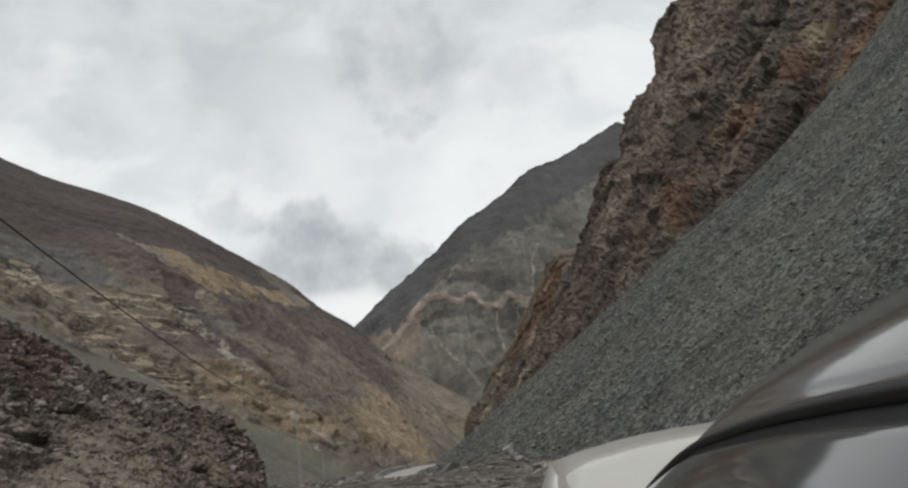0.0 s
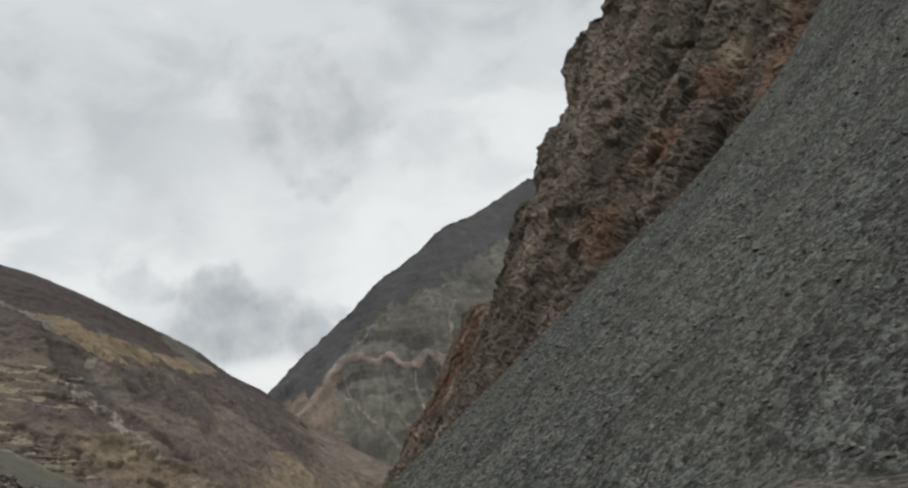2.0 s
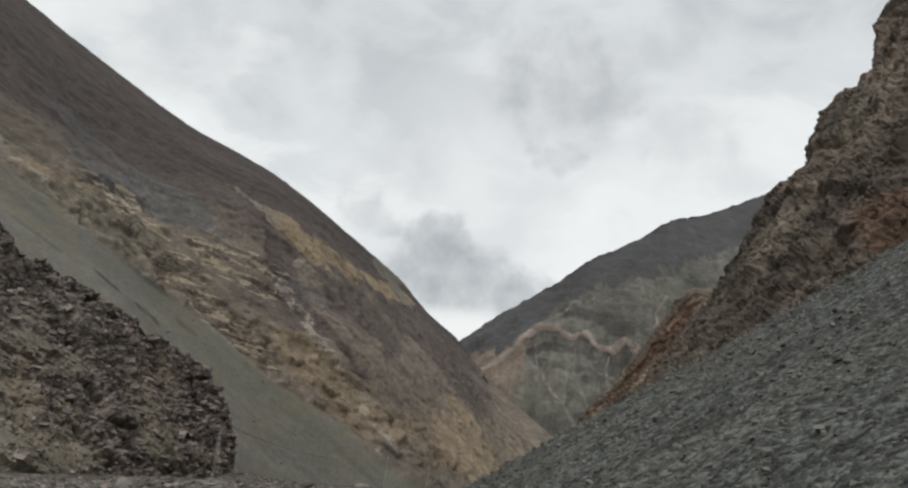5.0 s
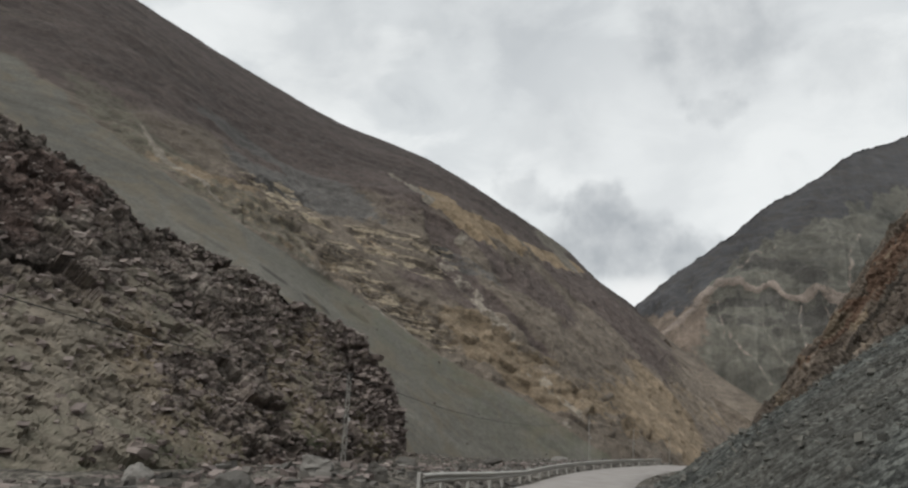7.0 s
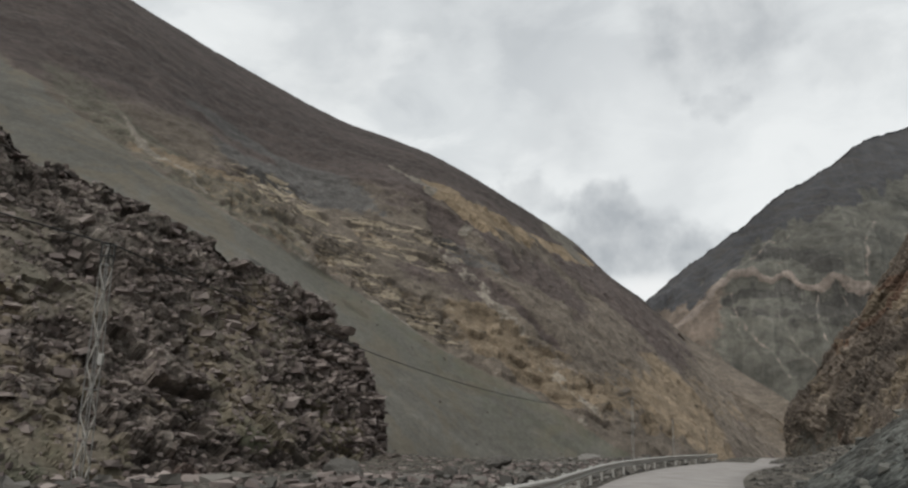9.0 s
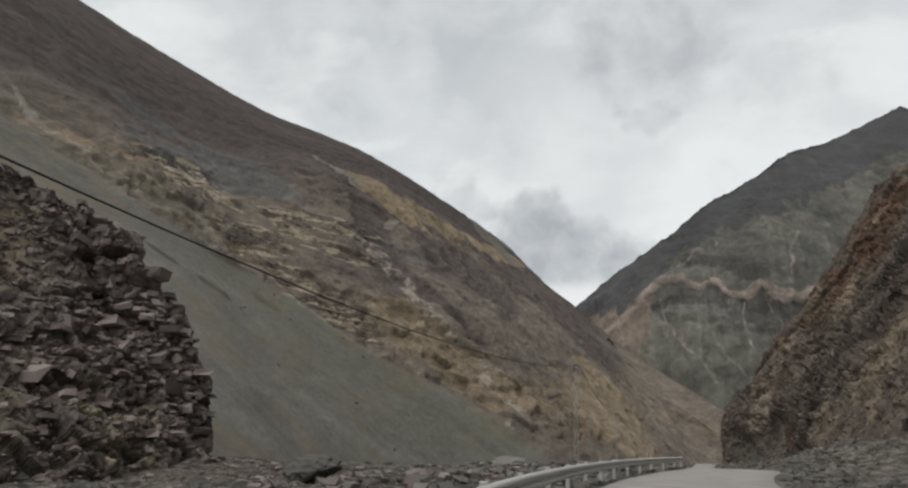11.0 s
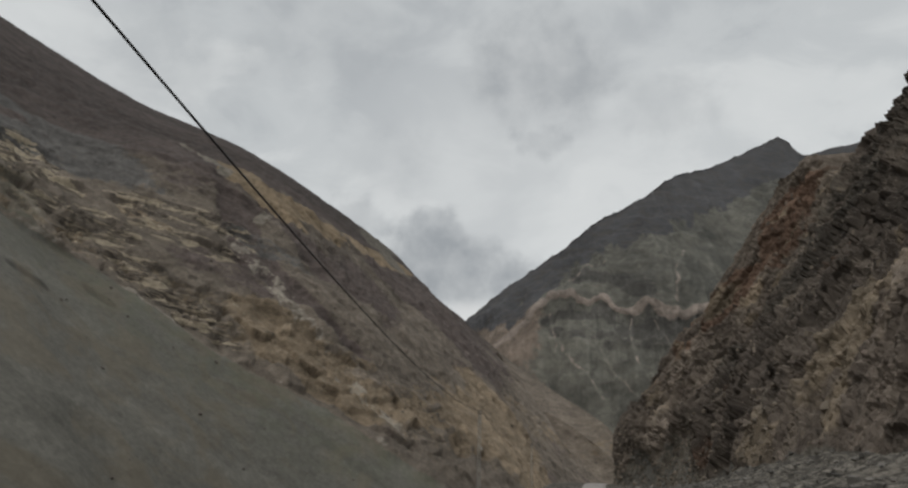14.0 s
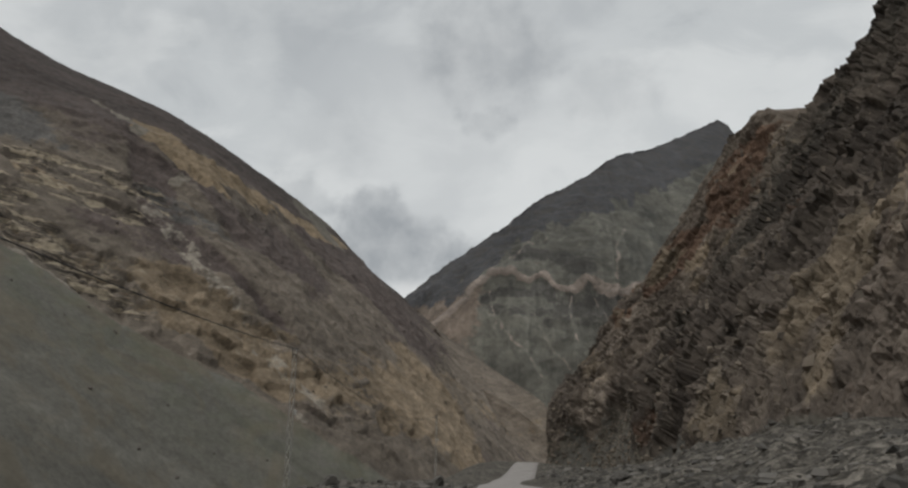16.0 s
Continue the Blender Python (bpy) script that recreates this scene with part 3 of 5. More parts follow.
    # the gully's shade is painted in as dark tone, beside a darker brown slope
    shade = near([(536, 124), (525, 113), (510, 94), (503, 80), (505, 66), (508, 44)], 7) + 0.6 * near([(551, 104), (553, 88), (574, 83), (600, 90)], 24)
    grey = near([(441, 127), (490, 126), (494, 142), (484, 172)], 24) + 0.8 * near([(515, 100), (526, 86)], 12) + 0.5 * near([(560, 200), (610, 206)], 25)
    green = 0.4 * band * smooth(fbm(H * 0.03 + 9.3, 4, 0.6, 38), 0.0, 0.35) + near([(378, 158), (370, 127), (378, 109), (380, 94), (400, 82)], 26) + 0.8 * near([(410, 103), (424, 99), (412, 86)], 14)
    orange = near([(650, 30), (610, 14), (560, 0)], 34) * 0.7 + near([(700, 20), (780, 30), (840, 20)], 30) * 0.4
    spots = smooth(fbm(H * 0.035 + 4.1, 5, 0.6, 28), 0.0, 0.4)
    ochre = np.clip(band * (0.4 + 0.26 * spots) + orange + 0.1 * spots + 0.45 * near([(482, 56), (466, 36), (470, 26), (468, 18)], 11), 0, 1)
    rust = np.clip(smooth(wide, -0.1, 0.3) * 0.5 + 0.5 * shade + 0.25 * smooth(z, 120, 190) + 0.3 * smooth(into, 60, 100), 0, 1)
    soil = (1 - smooth(y - 0.4 * z + 6 * rough + 2 * streaks, 285, 296)) * (1 - smooth(z, 36, 52))
    ledge = near([(305, 27), (303, 23), (301, 17.5), (299.5, 12)], 3.4) * smooth(crag + 0.9 * grain + 0.5 * joint, 0.25, 0.6)
    marks = near([(351, 57), (356, 53)], 2.4) + near([(364, 47.5), (374, 43.5)], 2.6) + near([(403, 48.5), (407, 45)], 2.4) + 0.5 * near([(330, 70), (337, 62)], 2)
    tone = 0.425 + 0.17 * streaks + 0.12 * rough + 0.1 * grain + 0.2 * (jtag - 0.5) * np.clip(0.3 + band, 0, 1) - 0.05 * (1 - smooth(jgap, 0, 0.12)) * band + 0.13 * np.clip(chute, 0, 1) - 0.08 * shade + 0.03 * (1 - smooth(z, 80, 130)) - 0.31 * smooth(z, 115, 190) + 0.1 * smooth(y, 470, 580) * (1 - smooth(z, 60, 120)) - 0.1 * seams_of(y, z, rough) + 0.1 * (crag - 0.4)
    tone = tone * (1 - scree) + scree * (0.56 - 0.23 * smooth(z, 40, 110) + 0.36 * streaks + 0.18 * wide + 0.04 * grain - 0.6 * np.clip(marks, 0, 1))
    fade = 1 - smooth(v, 0.72, 0.97)
    d = (gully - gully.mean()) * 3 * smooth(v, 0.02, 0.3) * (0.12 + 0.88 * fade) + rough * 4 * (0.3 + 0.7 * fade) + (crag - crag.mean()) * 2.4 * (0.2 + 0.8 * fade)
    d += (smooth(ledges, 0.55, 0.75) - 0.4) * 2.4 * np.clip(strata, 0, 1) - 2.0 * np.clip(chute + shade, 0, 1)
    d += joint * 3.2 * np.clip(band + 0.25, 0, 1)
    d *= 1 - 0.92 * scree
    d += 1.5 * ledge + scree * (fbm(P * 0.05, 4, 0.5, 31) * 0.8 + streaks * 0.5)
    g = push(g, d.reshape(g.shape[:2]))
    free = 1 - scree
    me = grid_mesh("mountain", g, {"scree": scree * (1 - soil) * (1 - ledge), "soil": np.clip(soil - ledge, 0, 1), "growth": 0.42 * smooth(into, -75, -10) * (1 - smooth(z, 45, 80)), "ochre": np.clip(ochre * free, 0, 1), "rust": rust * free, "grey": np.clip(grey, 0, 1) * free * 0.62, "green": np.clip(green, 0, 1) * free * 0.5, "gold": np.clip(0.85 * np.clip(patch, 0, 1) + 0.45 * near([(470, 96), (478, 91)], 7) + 0.3 * near([(432, 92), (440, 78), (446, 66)], 10), 0, 1) * free, "pale": 0.62 * ledge + np.clip(0.72 * pale + 0.36 * chute + 0.16 * near([(506, 93), (501, 77), (492, 58), (487, 45), (478, 25), (478, 8)], 14), 0, 1) * (0.4 + 0.6 * free) + 0.42 * (1 - smooth(np.abs(into - 1), 1.5, 4.5)) * (1 - smooth(z, 66, 84)) * smooth(fbm(H * 0.05 + 2.2, 3, 0.6, 39), -0.2, 0.3), "strata": np.clip(strata + 0.06, 0, 1) * free, "tone": tone})
    return thing("mountain", me, slope_mat, "bare brown mountainside with ochre rock bands and a grey scree apron", "mountain", "mountains"), g


def far_mountain():
    crest = [(-420, 1500, 150), (-250, 1400, 160), (-146, 1350, 200), (-73, 1374, 262), (13, 1450, 342), (62, 1541, 405), (161, 1686, 498), (250, 1871, 605), (378, 2075, 703), (615, 2370, 885), (720, 2480, 880), (900, 2600, 960), (1800, 2400, 1050)]
    foot = [(-300, 1150, -30), (-210, 1060, -30), (-130, 1000, -30), (-60, 960, -30), (10, 940, -30), (60, 930, -30), (120, 930, -30), (190, 940, -30), (270, 950, -30), (400, 960, -30), (500, 960, -30), (700, 950, -30), (1300, 900, -30)]
    mid = []
    for k, (c, f) in enumerate(zip(crest, foot)):
        c, f = np.array(c, float), np.array(f, float)
        h = min(235.0, 0.62 * c[2])
        m = f + (c - f) * (0.5 if k < 6 else 0.36)
        m[2] = h
        mid.append(tuple(m))
    back = [(x + 150, y + 700, z * 0.4) for x, y, z in crest]
    base = [(x + 250, y + 1300, -30) for x, y, z in crest]
    g = solid([foot, mid, crest, back, base], 560, [120, 110, 6, 3])
    nv = g.shape[0]
    P = g.reshape(-1, 3)
    v = np.repeat(np.concatenate([np.linspace(0, 0.4, 120), np.linspace(0.4, 1, 110), np.ones(nv - 230)]), g.shape[1])
    u = np.tile(np.linspace(0, 1, g.shape[1]), nv)
    F = P * np.array([1.0, 0.3, 1.0])
    rough = fbm(F * 0.006, 6, 0.55, 41)
    run = np.stack([u * 46, v * 3.2, u * 0], 1) + fbm(P * 0.004, 3, 0.5, 42)[:, None] * 0.9
    gully = ridged(run, 4, 0.5, 43)
    crag = ridged(F * 0.018, 5, 0.55, 45)
    z, x = P[:, 2], P[:, 0]
    bend_x, bend_z = fbm(F * 0.03 + 1.1, 4, 0.6, 81), fbm(F * 0.03 + 5.1, 4, 0.6, 82)

    def near(line, wide_by):
        best = np.full(len(x), 1e9)
        xw, zw = x + 8 * bend_x, z + 8 * bend_z
        for (xa, za), (xb, zb) in zip(line[:-1], line[1:]):
            t = np.clip(((xw - xa) * (xb - xa) + (zw - za) * (zb - za)) / ((xb - xa) ** 2 + (zb - za) ** 2), 0, 1)
            best = np.minimum(best, np.hypot(xw - xa - t * (xb - xa), zw - za - t * (zb - za)))
        return 1 - smooth(best * (1 + 0.8 * rough + 0.6 * (crag - 0.4)), 0.3 * wide_by, wide_by)

    band = [(-75, 128), (-57, 150), (-41, 170), (-28, 184), (-10, 204), (16, 208), (36, 193), (56, 203), (71, 181), (88, 180), (106, 196), (125, 183), (151, 179), (180, 192), (210, 186), (300, 200)]
    ochre = np.clip(0.95 * near(band[4:], 7.5) + 0.5 * near(band[:5], 7) + 0.22 * near([(p, q + 6) for p, q in band], 22) + 0.1 * near(band[:4], 26), 0, 1)
    teeth = near([(p, q - 20) for p, q in band[5:]], 22) * (0.35 + 0.65 * smooth(gully, 0.3, 0.6)) + 0.5 * near([(-5, 150), (60, 140), (140, 150)], 26) + 0.8 * near([(33, 250), (79, 240), (104, 217)], 24) + 0.7 * near([(-20, 165), (0, 178), (30, 172)], 14)
    pink = np.exp(-(((z - 150) / 50) ** 2)) * (1 - smooth(x, -50, 5)) + 0.5 * np.exp(-(((z - 60) / 40) ** 2)) * (1 - smooth(x, -20, 60))
    pale = np.clip(near([(192, 318), (160, 262), (147, 200)], 4) + near([(83, 168), (80, 140), (87, 104)], 3) + near([(-13, 182), (-6, 126)], 3) + near([(-23, 156), (8, 118), (47, 72)], 3) + near([(28, 148), (61, 98)], 3) + near([(110, 170), (128, 130)], 3) + near([(66, 290), (20, 258), (-10, 222)], 4) + near([(60, 98), (90, 60)], 2.5), 0, 1)
    dark = smooth(z - np.interp(x, [-150, -65, -36, -10, 67, 118, 182, 297, 370, 600], [150, 182, 202, 230, 300, 330, 372, 480, 545, 700]) + 40 * rough + 60 * (gully - gully.mean()) + 22 * bend_z, -26, 30)
    d = (gully - gully.mean()) * 6 * smooth(v, 0.03, 0.3) * (0.2 + 0.8 * (1 - smooth(v, 0.8, 0.98))) + (rough * 9 + (crag - crag.mean()) * 12) * (0.3 + 0.7 * (1 - smooth(v, 0.75, 0.97))) - 3
    d += ochre * 6
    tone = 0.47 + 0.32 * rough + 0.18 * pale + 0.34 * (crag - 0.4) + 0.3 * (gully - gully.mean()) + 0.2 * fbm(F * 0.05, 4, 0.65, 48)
    g = push(g, d.reshape(g.shape[:2]))
    # small broken teeth along the skyline, and its pointed peak
    line = np.stack([g[..., 0].reshape(-1) * 0.035, g[..., 1].reshape(-1) * 0.02, v * 0], 1)
    jag = (ridged(line, 4, 0.55, 49) - 0.5) * 7 + 9 * np.exp(-np.abs(P[:, 0] - 612) / 30)
    g[..., 2] += (jag * smooth(v, 0.82, 1.0)).reshape(g.shape[:2])
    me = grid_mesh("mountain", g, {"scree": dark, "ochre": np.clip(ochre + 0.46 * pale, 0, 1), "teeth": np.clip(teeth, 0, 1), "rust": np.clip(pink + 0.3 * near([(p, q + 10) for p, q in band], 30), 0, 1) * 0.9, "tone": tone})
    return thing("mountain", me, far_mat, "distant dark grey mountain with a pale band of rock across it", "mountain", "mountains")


def spot(P, place, r, warp):
    """1 round a place, 0 away from it, with a ragged edge."""
    far = np.sqrt(((P - np.array(place)) ** 2).sum(1))
    return 1 - smooth(far * (1 + 0.9 * warp), 0.45 * r, 1.15 * r)


def right_cliff():
    foot = [(150, -60, -12), (110, 40, -12), (84, 100, -12), (62, 150, -12), (39, 192, -12), (19, 222, -12), (12, 242, -12), (12, 275, -12), (14, 315, -12), (15, 345, -12), (14, 366, -12), (7.5, 386, -12), (6.5, 397, -12), (16, 414, -13), (70, 440, -14), (160, 470, -15)]
    crest = [(290, -40, 210), (235, 60, 190), (180, 115, 172), (142, 160, 156), (108, 196, 138), (81, 231, 118), (82, 256, 97), (77, 290, 86), (72, 326, 77), (69, 346, 72), (66, 364, 70), (62, 379, 78), (58, 391, 76), (70, 402, 77), (130, 420, 85), (230, 440, 95)]
    # the lowest part stands steeper, and the shoulder is hollowed a little
    low = [(f[0] + 0.13 * (c[0] - f[0]), f[1] + 0.17 * (c[1] - f[1]), f[2] + 0.21 * (c[2] - f[2])) for f, c in zip(foot, crest)]
    low[11], low[12] = (12.5, 386, 6.5), (11.5, 396, 6)
    mid = [(f[0] + 0.47 * (c[0] - f[0]), f[1] + 0.46 * (c[1] - f[1]), f[2] + 0.47 * (c[2] - f[2])) for f, c in zip(foot, crest)]
    mid[11], mid[12] = (30, 384, 31), (29, 394, 30)
    back = [(x + 130, y + 10, z + 26) for x, y, z in crest]
    base = [(x + 420, y + 20, -20) for x, y, z in crest]
    cols = np.concatenate([np.linspace(0, 2.5, 30, endpoint=False), np.linspace(2.5, 13, 900, endpoint=False), np.linspace(13, 15, 16)])
    g = solid([foot, low, mid, crest, back, base], cols, [80, 110, 160, 12, 3])
    nv = g.shape[0]
    v = np.repeat(np.concatenate([np.linspace(0, 1, 350), np.ones(nv - 350)]), g.shape[1])
    # a tower stands up from the crest
    g[..., 2] += 11 * (smooth(g[..., 1], 284, 300) * (1 - smooth(g[..., 1], 312, 319))) * smooth(v, 0.7, 1.0).reshape(g.shape[:2]) * (g[..., 2] > 20)
    P = g.reshape(-1, 3)
    z, y = P[:, 2], P[:, 1]
    mid_row = g[190]
    run = np.concatenate([[0], np.cumsum(np.linalg.norm(np.diff(mid_row, axis=0), axis=1))])
    s = np.tile(run, nv)
    # ribs, faces and cracks follow the fall line, leaning a little
    rough = fbm(P * 0.035, 6, 0.58, 51)
    warp = fbm(P * 0.11, 4, 0.55, 50)
    lean = s + 0.4 * z
    F = np.stack([lean, P[:, 0] * 0.3, z], 1)
    big, bgap, btag = facets(F * np.array([1 / 13, 1 / 30, 1 / 24]) + (rough * 0.7)[:, None], 52, 1.1)
    bend = np.stack([fbm(P * 0.16 + 2.2, 4, 0.6, 150), warp * 0, fbm(P * 0.16 + 8.2, 4, 0.6, 151)], 1)
    med, mgap, mtag = facets(F * np.array([1 / 4.4, 1 / 14, 1 / 10]) + 1.1 * bend, 54, 1.2)
    tiny, tgap, ttag = facets(F * np.array([1 / 1.9, 1 / 6, 1 / 3.2]) + 1.9 * bend, 55, 1.2)
    crumble = fbm(F * np.array([0.5, 0.2, 0.33]), 4, 0.6, 152)
    rib = ridged(np.stack([lean * 0.085, P[:, 0] * 0.02, z * 0.022], 1) + (rough * 0.8)[:, None], 5, 0.6, 53)
    comb = ridged(np.stack([lean * 0.21, P[:, 0] * 0.05, z * 0.045], 1) + 1.2 * bend, 3, 0.55, 153)
    # shelves and overhangs on the corner over the scree
    shelf = np.interp(z + 4 * warp + 6 * rough, [30, 45, 47.5, 60, 62.5, 80, 83, 94, 97, 106, 122], [0, 1.6, -0.6, 0.8, -1.2, 0.0, -1.8, -1.6, 1.8, 1.0, 0.0]) * np.exp(-(((y - 235) / 32) ** 2))
    cone = 0.5 + 10.0 * np.abs(soft_noise(np.stack([y * 0.06, y * 0, y * 0], 1) + 3.3, 57)) + 9 * np.exp(-(((y - 345) / 20) ** 2)) + 6 * np.exp(-(((y - 300) / 12) ** 2)) + 4 * np.exp(-(((y - 380) / 14) ** 2))
    scree = (1 - smooth(z - (road_z(y) - 1.0 + cone) + 6 * rough, -2.5, 3.0)) * smooth(y, 170, 215)
    hold = 1 - 0.5 * np.exp(-(((y - 391) / 14) ** 2)) - 0.5 * np.exp(-(((y - 235) / 30) ** 2))
    d = big * 2.6 * hold + med * 0.9 * (0.3 + 0.7 * hold) * smooth(mgap, -0.1, 0.2) + tiny * 0.18 * smooth(tgap, -0.1, 0.25) + crumble * 0.45 + fbm(F * np.array([1.3, 0.5, 0.8]), 3, 0.6, 154) * 0.2 + 1.5 * shelf + (comb - comb.mean()) * -1.8 + (rib - rib.mean()) * -8.5 * hold + rough * 2.6 * hold + 0.5 * (1 - smooth(mgap, 0.0, 0.12)) + 0.5 * np.exp(-(((y - 235) / 30) ** 2)) - 0.4
    # the corner is cut back between its foot and its top
    d += 1.5 * smooth(z, 68, 80) * (1 - smooth(z, 104, 114)) * smooth(y, 210, 226) * (1 - smooth(y, 250, 275))
    d = d * (0.25 + 0.75 * smooth(v, 0.0, 0.25)) * (1 - scree) + scree * (1.2 + 1.6 * rough + 0.4 * tiny + 0.5 * med)
    g = push(g, d.reshape(g.shape[:2]))
    wide = fbm(np.stack([lean * 0.03, P[:, 0] * 0.01, z * 0.012], 1) + 1.7, 5, 0.6, 58)
    fine = fbm(np.stack([lean * 0.12, P[:, 0] * 0.03, z * 0.035], 1) + 7.7, 5, 0.62, 59)
    third = fbm(np.stack([lean * 0.045, P[:, 0] * 0.02, z * 0.016], 1) + 4.4, 5, 0.6, 60)
    above = z - scree_height(P[:, 0], y)
    rim = (1 - smooth(above + 7 * warp, 3, 17)) * (1 - smooth(y, 205, 232))
    front = 1 - smooth(y, 235, 290)
    rust = (0.85 - 0.45 * front) * smooth(wide + 0.2 * fine, 0.02, 0.3) + 0.5 * rim + 0.4 * smooth(y, 335, 362) * smooth(z, 8, 26)
    for place, r in (((77, 226, 95), 8), ((81, 181, 64), 8), ((91, 173, 72), 8), ((66, 195, 49), 9), ((38, 378, 40), 11), ((49, 368, 57), 13), ((58, 372, 66), 9)):
        rust = np.maximum(rust, 0.85 * spot(P, place, r, warp + fine))
    ochre = 0.55 * smooth(fine + 0.25 * wide, 0.08, 0.4) + 0.36 * smooth(y, 335, 365) * smooth(z, 10, 26)
    for place, r, k in (((81, 213, 98), 9, 0.55), ((96, 170, 79), 6, 0.9), ((39, 366, 35), 7, 0.7), ((37, 382, 40), 6, 0.75), ((24, 243, 11), 8, 0.8), ((19, 240, 2), 7, 0.7), ((16, 256, -3), 7, 0.7), ((22, 380, 13), 9, 0.6), ((20, 246, 5), 7, 0.55)):
        ochre = np.maximum(ochre, k * spot(P, place, r, warp + fine))
    t = np.clip((z - 62) / 11, 0, 1)
    chip = np.hypot(P[:, 0] - 77 - 7 * t, y - 189 + 9 * t) + 30 * (np.abs(z - 67.5) > 7.5)
    ochre = np.maximum(ochre, 1.0 - smooth(chip + 2 * warp, 1.0, 2.4))
    grey = 0.5 * smooth(third, 0.02, 0.27) * (1 - 0.6 * rim) * (1 - 0.7 * smooth(y, 345, 370))
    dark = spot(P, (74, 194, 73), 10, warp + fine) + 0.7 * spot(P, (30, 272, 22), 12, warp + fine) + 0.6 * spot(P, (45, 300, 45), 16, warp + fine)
    # shade goes into the tone too: rib hollows and the roadside face painted darker
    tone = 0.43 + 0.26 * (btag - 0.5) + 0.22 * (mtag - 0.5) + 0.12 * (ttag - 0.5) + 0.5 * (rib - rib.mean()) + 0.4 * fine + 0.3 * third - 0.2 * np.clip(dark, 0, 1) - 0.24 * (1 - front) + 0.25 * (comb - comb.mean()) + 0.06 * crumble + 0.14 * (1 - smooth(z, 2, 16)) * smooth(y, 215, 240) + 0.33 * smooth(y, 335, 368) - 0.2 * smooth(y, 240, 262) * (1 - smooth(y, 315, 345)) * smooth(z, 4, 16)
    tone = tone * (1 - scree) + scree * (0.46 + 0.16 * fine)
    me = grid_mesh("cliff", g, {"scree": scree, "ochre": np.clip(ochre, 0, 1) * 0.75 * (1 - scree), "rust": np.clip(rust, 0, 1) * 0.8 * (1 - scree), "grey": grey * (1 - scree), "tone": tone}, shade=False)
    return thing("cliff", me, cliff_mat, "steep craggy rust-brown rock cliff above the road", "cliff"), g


def left_outcrop():
    foot = [(-150, 40, -8), (-90, 66, -8), (-58, 86, -8), (-45, 101, -8), (-39.5, 116, -8), (-37, 129, -8), (-34.8, 141, -8), (-33.6, 151, -8), (-32.8, 158, -8), (-33.2, 163, -8), (-34.5, 167, -8)]
    crest = [(-230, 80, 105), (-165, 98, 74), (-125, 112, 55), (-90, 128, 37), (-69, 139, 26.8), (-62, 145, 21.5), (-56, 151, 17.4), (-50, 156, 13.6), (-44.5, 161.5, 10.3), (-39.5, 164, 7), (-35.5, 166, 0)]
    back = [(-240, 130, 70), (-185, 140, 45), (-145, 150, 30), (-108, 160, 18), (-84, 170, 6), (-74, 174, 0), (-64, 177, -3), (-56, 178, -6), (-48, 178, -8), (-42, 174, -9), (-37, 170, -9)]
    base = [(x - 12, y + 14, -16) for x, y, z in back]
    cols = np.concatenate([np.linspace(0, 2, 30, endpoint=False), np.linspace(2, 10, 700)])
    g = solid([foot, crest, back, base], cols, [280, 24, 3])
    nv = g.shape[0]
    P = g.reshape(-1, 3)
    v = np.repeat(np.concatenate([np.linspace(0, 1, 280), np.ones(nv - 280)]), g.shape[1])
    rough = fbm(P * 0.08, 6, 0.58, 61)
    warp = fbm(P * 0.3, 4, 0.55, 65)
    # beds dip gently, broken into blocks
    q = P @ np.array([[1, 0.1, 0.1], [0, 1, 0.28], [0, 0, 1]])
    big, bgap, btag = facets(q * np.array([0.15, 0.15, 0.24]) + (rough * 0.5)[:, None], 62, 1.0)
    med, mgap, mtag = facets(q * np.array([0.5, 0.5, 0.95]) + (warp * 0.45)[:, None], 63, 1.2)
    small, sgap, stag = facets(q * np.array([1.15, 1.15, 2.2]) + (warp * 0.8)[:, None], 69, 1.2)
    rib = ridged(q * np.array([0.09, 0.09, 0.05]), 4, 0.58, 64)
    end = smooth(P[:, 1], 151, 157)
    low = 1 - smooth(P[:, 2], 6, 18)
    soil = 0.5 * smooth(fbm(P * 0.1 + 5.5, 5, 0.6, 66), 0.1, 0.3) * low * (1 - 0.7 * end)
    for cx, cy, cz, r in ((-48, 129.5, 4.8, 5.5), (-45.5, 130, 1.5, 5), (-41, 125, -3.4, 6), (-46, 112, -1, 9), (-43.5, 153, 5.8, 4.5), (-41, 151, 1.5, 4.5), (-38.5, 150, -2, 3.8), (-43, 136.5, 0.6, 2.4), (-53, 139, 10.8, 3.2), (-60, 134, 13.5, 4), (-49, 135.5, 6.5, 4.5), (-47.6, 141.5, 6, 3), (-39.2, 134, -4, 3), (-44, 158.5, 8.5, 2.6), (-42.4, 158, 4.4, 3), (-50, 124, 4, 5), (-48, 126.5, 2.5, 5), (-46, 122.5, -0.5, 6), (-49.5, 119, 2.5, 5)):
        soil = np.maximum(soil, spot(P, (cx, cy, cz), r, 0.7 * warp + 0.6 * rough))
    soil = np.maximum(soil, (1 - smooth(P[:, 2] + 3 * rough, -2.5, 3.0)) * (1 - smooth(P[:, 1], 130, 142)) * 0.9)
    soil = np.clip(1.1 * soil, 0, 1) * (0.6 + 0.4 * smooth(warp + 0.6 * (stag - 0.5), -0.3, 0.15))
